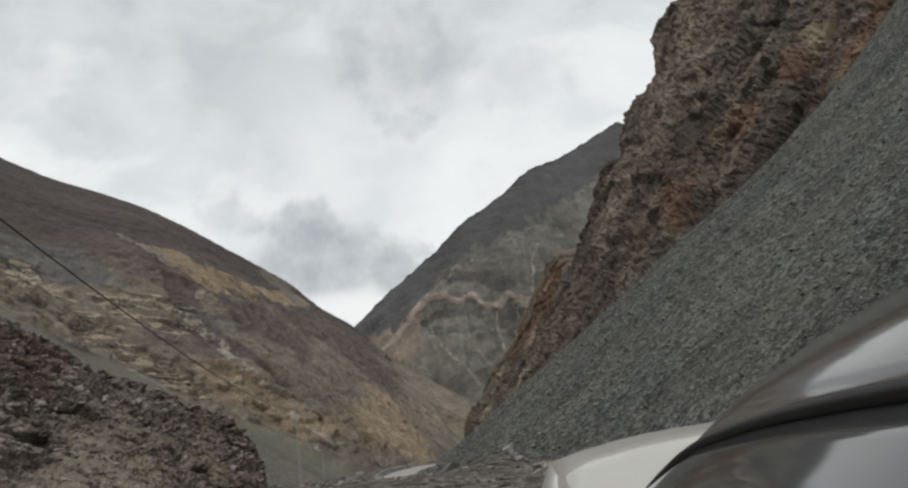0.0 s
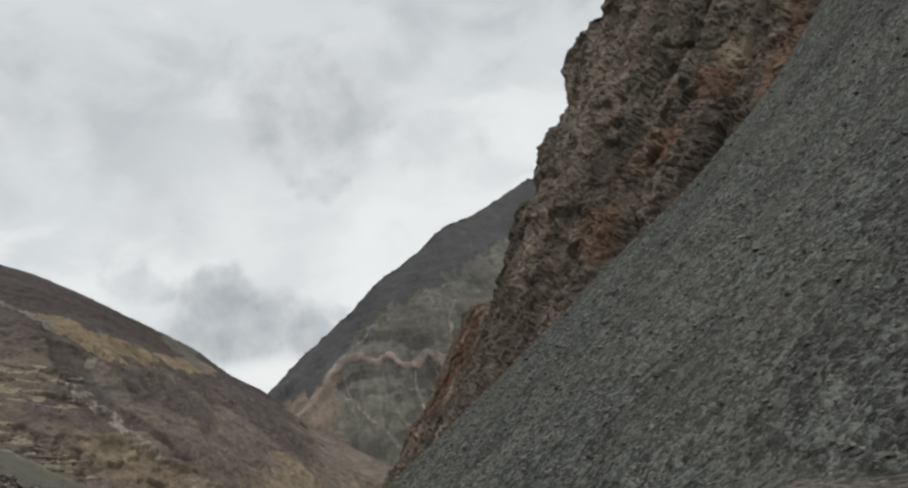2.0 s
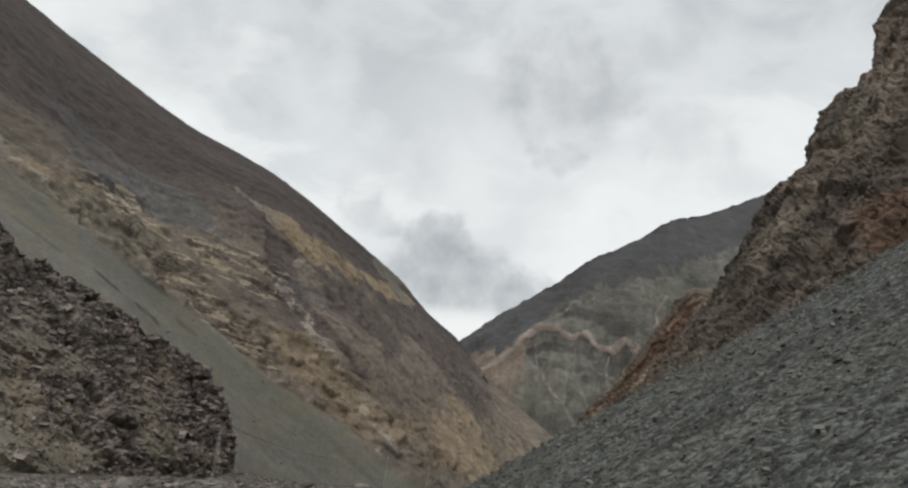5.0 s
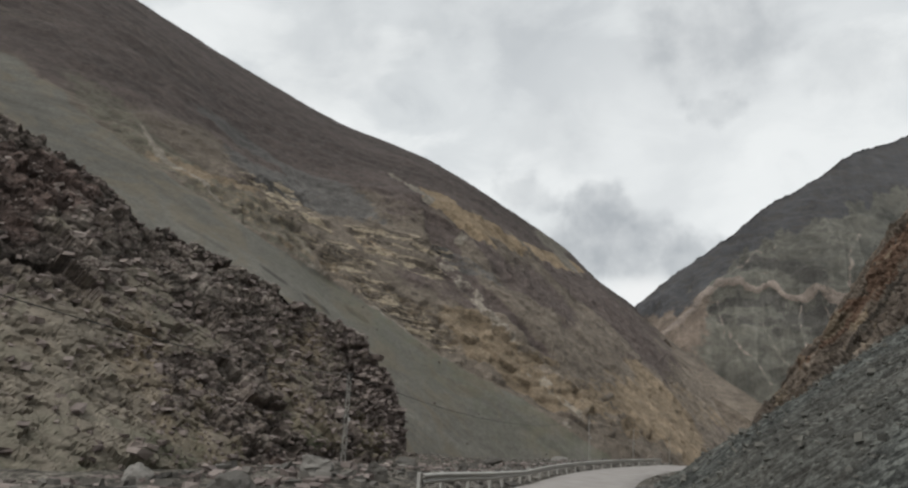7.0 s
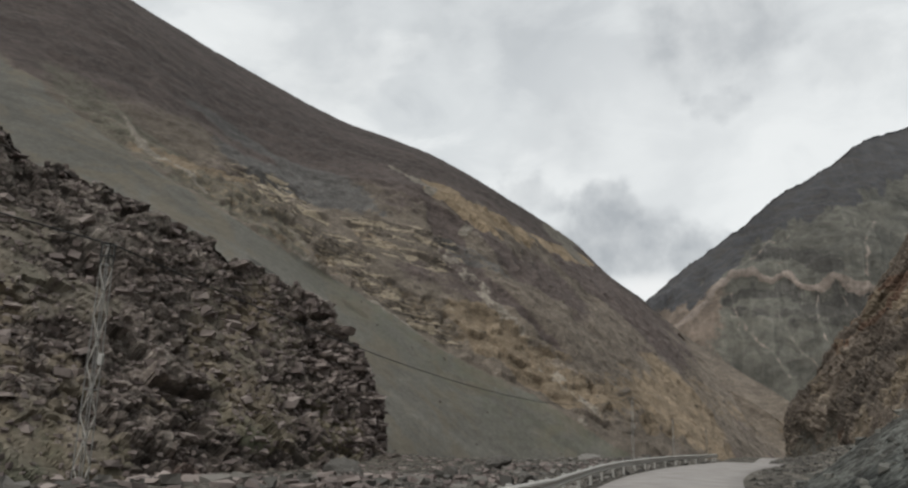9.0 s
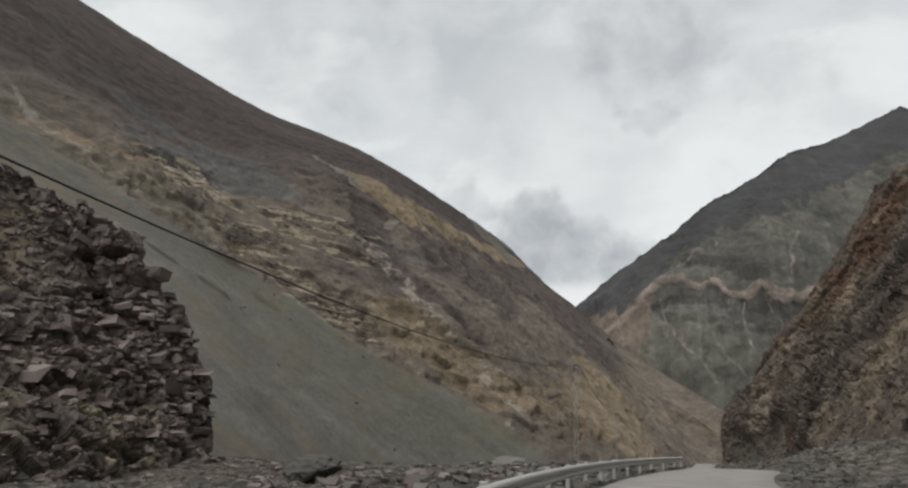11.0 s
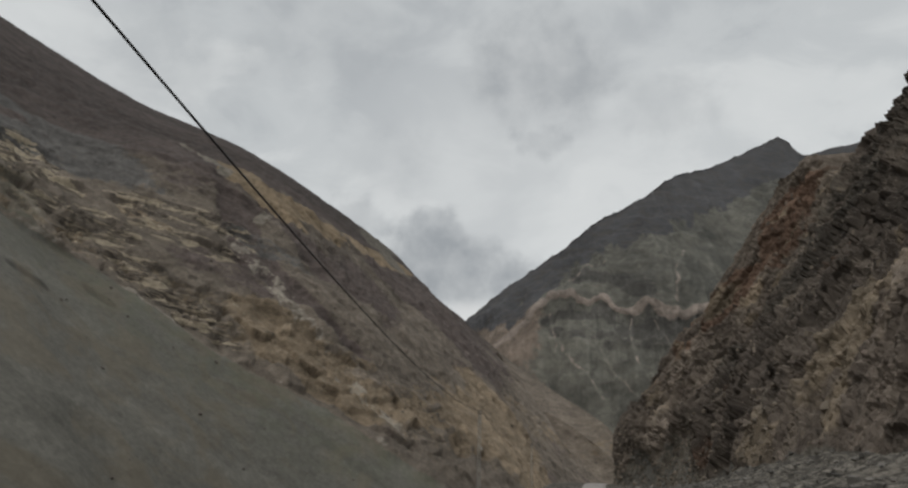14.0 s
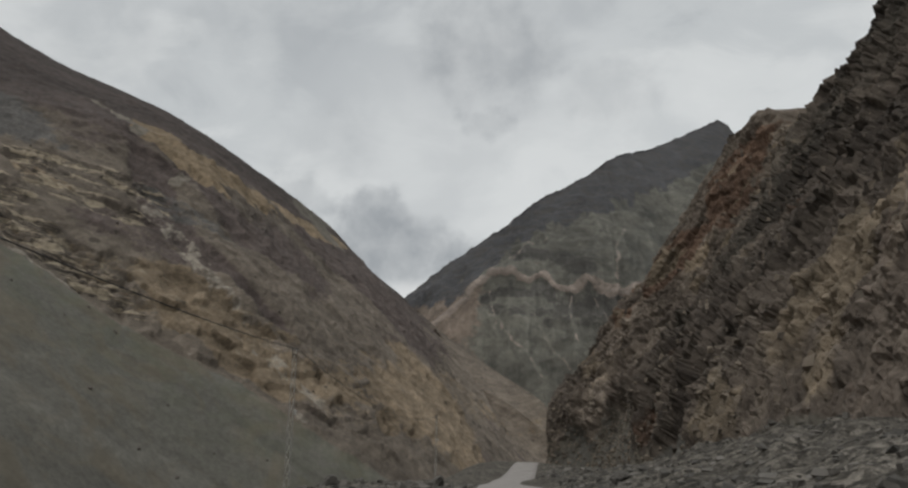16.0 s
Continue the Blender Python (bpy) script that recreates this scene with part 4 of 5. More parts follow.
    d = big * 2.2 + med * 0.8 + small * 0.36 + (rib - rib.mean()) * 1.6 + rough * 1.4 - 0.2 * (1 - smooth(mgap, 0, 0.12)) - 0.08 * (1 - smooth(sgap, 0, 0.15)) - 0.1
    d = d * (1 - 0.78 * soil)
    g = push(g, d.reshape(g.shape[:2]))
    rust = smooth(fbm(P * 0.06 + 9.0, 4, 0.5, 67), -0.08, 0.35)
    ochre = smooth(fbm(P * np.array([0.12, 0.12, 0.03]) + 2.0, 4, 0.5, 68), 0.05, 0.4) * (0.35 + 0.65 * end * low)
    ochre = np.maximum(ochre, 1.4 * spot(P, (-35.8, 159, -3.6), 4.0, warp))
    tone = 0.39 - 0.2 * smooth(P[:, 2], 3, 13) + 0.1 * end + 0.3 * (btag - 0.5) + 0.64 * (mtag - 0.5) + 0.52 * (stag - 0.5) + 0.42 * rough + 0.15 * warp
    tone = tone * (1 - soil) + soil * (0.49 + 0.34 * rough + 0.25 * warp + 0.15 * (stag - 0.5))
    me = grid_mesh("rock_outcrop", g, {"scree": soil, "growth": 0.7 * (1 - smooth(P[:, 2] + 2 * rough, -4.5, -1)) * (1 - end) + 0.35 * smooth(warp, 0.05, 0.3), "ochre": ochre * 0.6 * (1 - soil), "rust": rust * 0.75 * (1 - soil), "tone": tone}, shade=False)
    return thing("rock_outcrop", me, outcrop_mat, "dark broken rock spur coming down beside the road", "rock outcrop"), g


slope, SLOPE = left_mountain()
far_mountain()
cliff, CLIFF = right_cliff()
outcrop, OUTCROP = left_outcrop()


# ---- loose stones ----
def stone_mesh(name, seed, rough=0.28, level=1, pits=0.0):
    """One broken stone about 1 m across, with flat faces."""
    bm = bmesh.new()
    bmesh.ops.create_icosphere(bm, subdivisions=level, radius=0.5)
    r = random.Random(seed)
    cuts = [(Vector((r.uniform(-1, 1), r.uniform(-1, 1), r.uniform(-1, 1))).normalized(), r.uniform(0.2, 0.36)) for _ in range(10)]
    for p in bm.verts:
        p.co *= 1 + r.uniform(-rough, rough)
        for n, far in cuts:
            over = p.co.dot(n) - far
            if over > 0:
                p.co -= n * over
    me = bpy.data.meshes.new(name)
    bm.to_mesh(me)
    bm.free()
    if pits:
        co = np.zeros(len(me.vertices) * 3, np.float32)
        me.vertices.foreach_get("co", co)
        co = co.reshape(-1, 3).astype(float)
        d, gap, tag = blocks(co * np.array([3.0, 3.0, 5.0]) + seed, seed)
        way = co / (np.linalg.norm(co, axis=1, keepdims=True) + 1e-6)
        co += way * (pits * ((tag - 0.5) * smooth(gap, 0, 0.15) + fbm(co * 6.0, 4, 0.6, seed)))[:, None]
        me.vertices.foreach_set("co", co.reshape(-1).astype(np.float32))
        me.update()
    return me


def rubble(name, places, sizes, mat, label, category, seed, flat=0.6, parent=None, tilt=0.6, tall=1.0):
    """Many small stones in one mesh, each a turned slab with uneven corners."""
    rng = np.random.default_rng(seed)
    corner = np.array([(-1, -1, -1), (1, -1, -1), (1, 1, -1), (-1, 1, -1), (-1, -1, 1), (1, -1, 1), (1, 1, 1), (-1, 1, 1)]) * 0.5
    faces = np.array([(0, 2, 1), (0, 3, 2), (4, 5, 6), (4, 6, 7), (0, 1, 5), (0, 5, 4), (1, 2, 6), (1, 6, 5), (2, 3, 7), (2, 7, 6), (3, 0, 4), (3, 4, 7)])
    n = len(places)
    co = corner[None] * rng.uniform(0.5, 1.15, (n, 8, 3))
    co = co * (np.array(sizes)[:, None, None] * np.stack([rng.uniform(0.8, 1.4, n), rng.uniform(0.6, 1.1, n), rng.uniform(0.4, 0.9, n) * tall * flat / 0.6], 1)[:, None, :])
    a, b = rng.uniform(0, 6.28, n), rng.uniform(-tilt, tilt, n)
    ca, sa, cb, sb = np.cos(a)[:, None], np.sin(a)[:, None], np.cos(b)[:, None], np.sin(b)[:, None]
    x, yy, z = co[..., 0], co[..., 1] * cb - co[..., 2] * sb, co[..., 1] * sb + co[..., 2] * cb
    co = np.stack([x * ca - yy * sa, x * sa + yy * ca, z], -1) + np.array(places)[:, None, :]
    tri = (faces[None] + 8 * np.arange(n)[:, None, None]).reshape(-1, 3)
    me = bpy.data.meshes.new(name)
    me.vertices.add(n * 8)
    me.vertices.foreach_set("co", co.reshape(-1).astype(np.float32))
    me.loops.add(tri.size)
    me.loops.foreach_set("vertex_index", tri.reshape(-1).astype(np.int32))
    me.polygons.add(len(tri))
    me.polygons.foreach_set("loop_start", np.arange(0, tri.size, 3, dtype=np.int32))
    me.polygons.foreach_set("use_smooth", np.zeros(len(tri), bool))
    me.update(calc_edges=True)
    ob = new(name, me)
    me.materials.append(mat)
    ob.parent = parent
    return tagged(ob, label, category if parent is None else "", kind="stuff")


def pick(grid, count, seed, rows, cols, keep=None):
    """Random places on a grid surface."""
    rng = np.random.default_rng(seed)
    out = grid[rng.integers(*rows, count * 3), rng.integers(*cols, count * 3)]
    if keep is not None:
        out = out[keep(out)]
    return out[:count]


def sizes_for(n, seed, small, large, power=2.5):
    return small + (large - small) * np.random.default_rng(seed).random(n) ** power


def on_scree(p):
    return (p[:, 1] > 48) & (p[:, 1] < 140) & (p[:, 2] > road_z(p[:, 1]) + 0.1) & (p[:, 2] < 62) & (p[:, 0] < 95)


spots = pick(SCREE, 24000, 71, (0, SCREE.shape[0]), (0, SCREE.shape[1]), on_scree)
low = np.random.default_rng(72).random(len(spots)) < np.clip(1.25 - spots[:, 2] / 60, 0.3, 1)
spots = spots[low] + np.random.default_rng(73).uniform(-0.35, 0.35, (int(low.sum()), 3)) * (1, 1, 0)
rubble("scree_stones", spots, sizes_for(len(spots), 74, 0.15, 0.5, 5), stone_mat, "loose grey broken stones scattered over the scree", "stones", 7)

def off_talus(p):
    return (p[:, 1] < 112) | (p[:, 1] > 129) | (p[:, 2] > 6.2) | (np.random.default_rng(74).random(len(p)) < 0.25)


spots = pick(OUTCROP, 7000, 75, (6, 295), (150, 720), off_talus)
rubble("rubble", spots, sizes_for(len(spots), 76, 0.12, 0.6, 2.6), rubble_mat, "dark broken rock fragments", "rubble", 8, 0.6, outcrop)
spots = pick(OUTCROP, 900, 175, (4, 295), (150, 729), lambda p: p[:, 2] > ground_z(p[:, :1], p[:, 1:2])[:, 0] + 0.5)
rubble("rubble", spots, sizes_for(len(spots), 176, 0.3, 1.5, 3), rubble_mat, "thin broken rock slabs jutting out of the beds", "rubble", 18, 0.36, outcrop, 0.5)
spots = pick(CLIFF, 3500, 179, (4, 90), (350, 830))
rubble("rubble", spots, sizes_for(len(spots), 180, 0.15, 0.8, 3), cliff_stone_mat, "rust-brown fallen stones at the cliff foot", "rubble", 20, 0.7, cliff)
spots = pick(CLIFF, 3200, 77, (20, 355), (220, 860))
rubble("rubble", spots, sizes_for(len(spots), 78, 0.2, 0.8, 2.5), cliff_stone_mat, "rust-brown rock fragments on ledges", "rubble", 9, 0.8, cliff, 0.5, 1.6)


def verge_places(count, seed, near, far, y0, y1, side=-1):
    rng = np.random.default_rng(seed)
    y = rng.uniform(y0, y1, count)
    off = near + (far - near) * rng.random(count) ** 1.4
    x = lane_x(y) - off if side < 0 else lane_x(y) + 4.6 + off
    return np.stack([x, y, ground_z(x[:, None], y[:, None])[:, 0] + 0.02], 1)


spots = np.concatenate([verge_places(7000, 81, 1.6, 18, 60, 240), verge_places(1500, 82, 0.4, 6, 60, 300, 1), verge_places(2600, 88, 0.3, 13, 182, 300, 1), verge_places(700, 84, 0.3, 6, 10, 60, 1), verge_places(500, 85, 0.5, 9, 10, 60)])
rubble("verge_stones", spots, sizes_for(len(spots), 83, 0.08, 0.55, 4), ground_stone_mat, "loose grey and brown stones along the road verge", "stones", 10)

spots = verge_places(6000, 86, 5, 26, 84, 164)
rubble("fallen_rubble", spots, sizes_for(len(spots), 87, 0.07, 0.5, 4), rubble_mat, "dark broken stones fallen from the rock spur", "stones", 11, 0.45)

# larger blocks that can be told apart
BLOCKS = [stone_mesh("block", 200 + k, 0.04, 3, 0.1) for k in range(6)]
for me in BLOCKS:
    me.materials.append(rubble_mat)
rng = random.Random(9)
for k, p in enumerate(pick(OUTCROP, 150, 91, (4, 272), (330, 685))):
    ob = new("block", BLOCKS[k % 6])
    size = 0.4 + 0.8 * rng.random() ** 2
    ob.matrix_world = Matrix.LocRotScale(Vector(p), Euler((rng.uniform(-0.25, 0.2), rng.uniform(-0.2, 0.2), rng.uniform(0, 6.28))), (size * rng.uniform(0.9, 1.5), size, size * rng.uniform(0.4, 0.75)))
    ob.parent = outcrop

def strew(name, grid, count, seed, rows, cols, keep, parent, mat, small, large):
    """Single stones on a grid surface, each an object under the surface's thing."""
    shapes = [stone_mesh(name, seed + 60 + k, 0.12, 2) for k in range(6)]
    for me in shapes:
        me.materials.append(mat)
    rng = random.Random(seed)
    for k, p in enumerate(pick(grid, count, seed, rows, cols, keep)):
        ob = new(name, shapes[k % 6])
        size = small + (large - small) * rng.random() ** 2.5
        ob.matrix_world = Matrix.LocRotScale(Vector(p) + Vector((0, 0, 0.05 * size)), Euler((rng.uniform(-0.5, 0.5), rng.uniform(-0.5, 0.5), rng.uniform(0, 6.28))), (size * rng.uniform(0.9, 1.4), size, size * rng.uniform(0.5, 0.85)))
        ob.parent = parent


strew("stone", SCREE, 260, 411, (0, SCREE.shape[0]), (0, SCREE.shape[1]), lambda p: on_scree(p) & (p[:, 2] < 14) & (p[:, 1] < 110), scree_slope, stone_mat, 0.3, 0.75)
strew("block", SLOPE, 230, 413, (2, 200), (120, 800), lambda p: (p[:, 1] > 330) & (p[:, 1] < 640) & (p[:, 2] < 125) & (p[:, 2] > -22), slope, dark_block_mat, 0.5, 1.9)
strew("block", CLIFF, 180, 412, (6, 70), (350, 760), lambda p: p[:, 2] > road_z(p[:, 1]) + 0.5, cliff, cliff_stone_mat, 0.4, 1.1)

BOULDERS = [stone_mesh("boulder", 300 + k, 0.02, 4, 0.09) for k in range(6)]
for me in BOULDERS:
    me.materials.append(boulder_mat)
PALE = [stone_mesh("boulder", 340 + k, 0.02, 4, 0.08) for k in range(6)]
for me in PALE:
    me.materials.append(pale_mat)


def boulder(x, y, size, tall, turn, label="rough grey boulder lying on the road verge", shape=0, name="boulder"):
    ob = new(name, (PALE if "pale" in label or "white" in label else BOULDERS)[shape])
    z = float(ground_z(np.array([[x]]), np.array([[y]]))[0, 0])
    ob.matrix_world = pose(x, y, z + 0.28 * tall, 4, -6, turn) @ Matrix.Diagonal((size, size * 0.75, tall, 1))
    return tagged(ob, label, "boulder", "boulders along the road verge")


boulder(-10.0, 95.4, 1.7, 0.85, -35, "large pale dusty boulder on the gravel bank", 0)
boulder(-12.6, 91.0, 1.1, 0.9, 20, "small white-grey boulder on the gravel bank", 1)
boulder(-18.2, 124.5, 2.0, 1.7, 10, "squarish dark grey boulder below the rock spur", 2)
boulder(-20.6, 136.5, 1.7, 0.7, 60, "flat pale slab of rock on the verge", 3)
boulder(-19.4, 122.5, 1.6, 1.0, 80, "dark angular boulder below the rock spur", 4)
boulder(-17.0, 170.0, 2.6, 1.1, 35, "large pale flat-topped slab on the verge", 5)
boulder(-17.0, 141.0, 1.6, 0.9, 15, "broken grey rock beside the road", 1)
boulder(5.45, 45.9, 0.42, 0.4, 20, "small white stone on a gravel mound at the verge", 2)
boulder(5.2, 47.4, 1.25, 0.85, 70, "pale grey boulder on a gravel mound at the verge", 3)
boulder(1.75, 50.0, 1.5, 0.75, 15, "dark grey slab lying beside the road bend", 4)
boulder(2.9, 48.6, 0.7, 0.5, 50, "dark grey stone on a gravel mound at the verge", 1)
rng = random.Random(4)
for k in range(34):
    y = rng.uniform(84, 236)
    x = float(lane_x(y)) - rng.uniform(3.0, 11.0)
    size = 0.4 + 1.0 * rng.random() ** 2
    boulder(x, y, size, size * rng.uniform(0.5, 0.8), rng.uniform(0, 360), shape=k % 6)
for k in range(14):
    y = rng.uniform(175, 330)
    x = float(lane_x(y)) + 5.2 + rng.uniform(0, 3.5)
    size = 0.5 + 0.9 * rng.random() ** 2
    boulder(x, y, size, size * rng.uniform(0.5, 0.8), rng.uniform(0, 360), "grey boulder fallen from the cliff beside the road", shape=k % 6)


# ---- guard rail ----
def part(name, bm, mat, parent, label=""):
    me = bpy.data.meshes.new(name)
    bm.to_mesh(me)
    bm.free()
    me.materials.append(mat)
    ob = new(name, me)
    ob.parent = parent
    return tagged(ob, label)


def box(bm, m, size):
    made = bmesh.ops.create_cube(bm, size=1.0, matrix=m @ Matrix.Diagonal((*size, 1)))
    return made["verts"]


def rod(bm, a, b, r, sides=6):
    a, b = Vector(a), Vector(b)
    d = b - a
    m = Matrix.Translation((a + b) / 2) @ d.to_track_quat("Z", "Y").to_matrix().to_4x4()
    bmesh.ops.create_cone(bm, cap_ends=True, segments=sides, radius1=r, radius2=r, depth=d.length, matrix=m)


def guard_rail():
    base = new("guard_rail")
    tagged(base, "dull steel double-wave guard rail along the outer road edge", "guard rail")
    ys = np.arange(95, 187, 1.0)
    x = lane_x(ys)
    for _ in range(8):
        x[1:-1] = (x[:-2] + 2 * x[1:-1] + x[2:]) / 4
    x = x - 1.62 - 1.0 * smooth(-ys, -108, -97)
    z = road_z(ys) + 0.77
    wave = [(0.02, 0.0), (-0.02, -0.03), (-0.06, -0.045), (-0.06, -0.085), (-0.02, -0.11), (0.02, -0.14), (0.02, -0.17), (-0.02, -0.2), (-0.06, -0.225), (-0.06, -0.265), (-0.02, -0.28), (0.02, -0.31)]
    g = np.stack([np.stack([x - dx, ys, z + dz], -1) for dx, dz in wave], 0)
    me = grid_mesh("beam", g)
    me.materials.append(rail_mat)
    beam = new("beam", me)
    beam.parent = base
    thick = beam.modifiers.new("thickness", "SOLIDIFY")
    thick.thickness = 0.006
    bm = bmesh.new()
    box(bm, pose(0, 0, 0.4), (0.11, 0.14, 1.0))
    bmesh.ops.bevel(bm, geom=bm.edges[:], offset=0.012, segments=1, affect="EDGES")
    first = None
    for k in range(0, len(ys), 4):
        if first is None:
            first = part("post", bm, rail_mat, base)
            ob = first
        else:
            ob = new("post", first.data)
            ob.parent = base
        ob.matrix_world = pose(x[k] - 0.1, ys[k], road_z(ys[k]) - 0.1)


guard_rail()


# ---- power line ----
def pylon(x, y, ground, top, turn):
    """A slim four-legged lattice pole."""
    base = new("lattice_pole")
    base.matrix_world = pose(x, y, ground, 0, 0, turn)
    tagged(base, "slim galvanised steel lattice pole carrying a cable", "power pole", "power poles along the road")
    h = top - ground
    wide = lambda z: 0.1 - 0.032 * z / h
    for sx in (-1, 1):
        for sy in (-1, 1):
            bm = bmesh.new()
            rod(bm, (sx * wide(-0.4), sy * wide(-0.4), -0.4), (sx * wide(h), sy * wide(h), h), 0.011, 4)
            part("leg", bm, steel_mat, base)
    n = 12
    for k in range(n):
        z0, z1 = h * k / n, h * (k + 1) / n
        for side in range(4):
            turn_m = pose(0, 0, 0, 0, 0, 90 * side)
            s = 1 if (k + side) % 2 else -1
            bm = bmesh.new()
            rod(bm, turn_m @ Vector((-s * wide(z0), -wide(z0), z0)), turn_m @ Vector((s * wide(z1), -wide(z1), z1)), 0.0095, 4)
            part("brace", bm, brace_mat, base)
    # the dark open head frame that carries the cable
    for sx in (-1, 1):
        for sy in (-1, 1):
            bm = bmesh.new()
            rod(bm, (sx * 0.075, sy * 0.075, h - 0.34), (sx * 0.085, sy * 0.085, h + 0.03), 0.016, 5)
            part("head_post", bm, dark_steel_mat, base, "dark weathered steel head post")
    for z in (h + 0.02, h - 0.2):
        bm = bmesh.new()
        for side in range(4):
            box(bm, pose(0, 0, z, 0, 0, 90 * side) @ pose(0, -0.085, 0), (0.2, 0.022, 0.03))
        part("head_band", bm, dark_steel_mat, base, "dark weathered steel head band")
    for z in (h * 0.93, h * 0.5):
        for side in range(4):
            m = pose(0, 0, 0, 0, 0, 90 * side)
            bm = bmesh.new()
            rod(bm, m @ Vector((-wide(z), -wide(z), z)), m @ Vector((wide(z), -wide(z), z)), 0.012, 4)
            part("cross_bar", bm, steel_mat, base)
    bm = bmesh.new()
    box(bm, pose(0.04, 0, h + 0.01), (0.24, 0.03, 0.03))
    part("arm", bm, steel_mat, base)
    bm = bmesh.new()
    box(bm, pose(0.15, -0.05, h * 0.6), (0.1, 0.07, 0.2))
    bmesh.ops.bevel(bm, geom=bm.edges[:], offset=0.015, segments=1, affect="EDGES")
    part("junction_box", bm, rail_mat, base, "small pale grey junction box")
    return Vector((x, y, top)) + Matrix.Rotation(radians(turn), 3, "Z") @ Vector((0.14, 0, 0.0))


def cable(a, b, sag):
    cu = bpy.data.curves.new("power_cable", "CURVE")
    cu.dimensions, cu.bevel_depth, cu.bevel_resolution = "3D", 0.0135, 2
    sp = cu.splines.new("POLY")
    n = 40
    sp.points.add(n)
    for k in range(n + 1):
        t = k / n
        p = Vector(a).lerp(Vector(b), t)
        sp.points[k].co = (p.x, p.y, p.z - sag * 4 * t * (1 - t), 1)
    cu.materials.append(cable_mat)
    return tagged(new("power_cable", cu), "sagging black bundled power cable strung between poles", "cable", "power cables")


POLES = [(-2.3, -6.0, -1.9, 4.45), (-9.0, 60.0, -2.9, 3.0), (-14.55, 107.0, -4.9, 0.2), (-11.84, 158.9, -5.3, 0.06), (-13.0, 210.0, -6.2, -0.2), (-11.0, 262.0, -7.0, -1.0)]
tops = [pylon(x, y, g, t, 4 * k) for k, (x, y, g, t) in enumerate(POLES)]
for a, b, sag in zip(tops[:-1], tops[1:], (1.2, 1.4, 1.48, 0.78, 1.3)):
    cable(a, b, sag)


# ---- the car at the start of the way ----
def paint_look(n, s, v, col, rough=0.2, metal=0.15):
    dust_or_toplight = n.noise(v, 3.0, 5.0, 0.6)
    n.put(s, "Base Color", n.mix(n.math("MULTIPLY", dust_or_toplight, 0.35), col, (0.24, 0.21, 0.18)))
    n.put(s, "Metallic", metal)
    n.put(s, "Roughness", n.math("ADD", n.math("MULTIPLY", dust_or_toplight, 0.12), rough))
    n.put(s, "Coat Weight", 0.6)
    n.put(s, "Coat Roughness", 0.06)


# reflected sky is put into this pale base colour; the roof stays dark
paint_mat = material("sky_reflection_paint", paint_look, col=(0.42, 0.405, 0.365), rough=0.42, metal=0.1)
dark_paint_mat = material("dark_pillar_paint", paint_look, col=(0.045, 0.045, 0.046), rough=0.08, metal=0.1)
rubber_mat = material("black_rubber", plain_look, col=(0.01, 0.01, 0.01), rough=0.55, gloss=0.2)
car_glass_mat = material("tinted_car_glass", plain_look, col=(0.055, 0.056, 0.056), rough=0.06, spots=0.1)
lamp_mat = material("lamp_glass", plain_look, col=(0.5, 0.5, 0.5), rough=0.08, spots=0.05)
rim_mat = material("alloy_rim", plain_look, col=(0.4, 0.4, 0.41), rough=0.3, metal=0.9)
CAR_X = 0.79


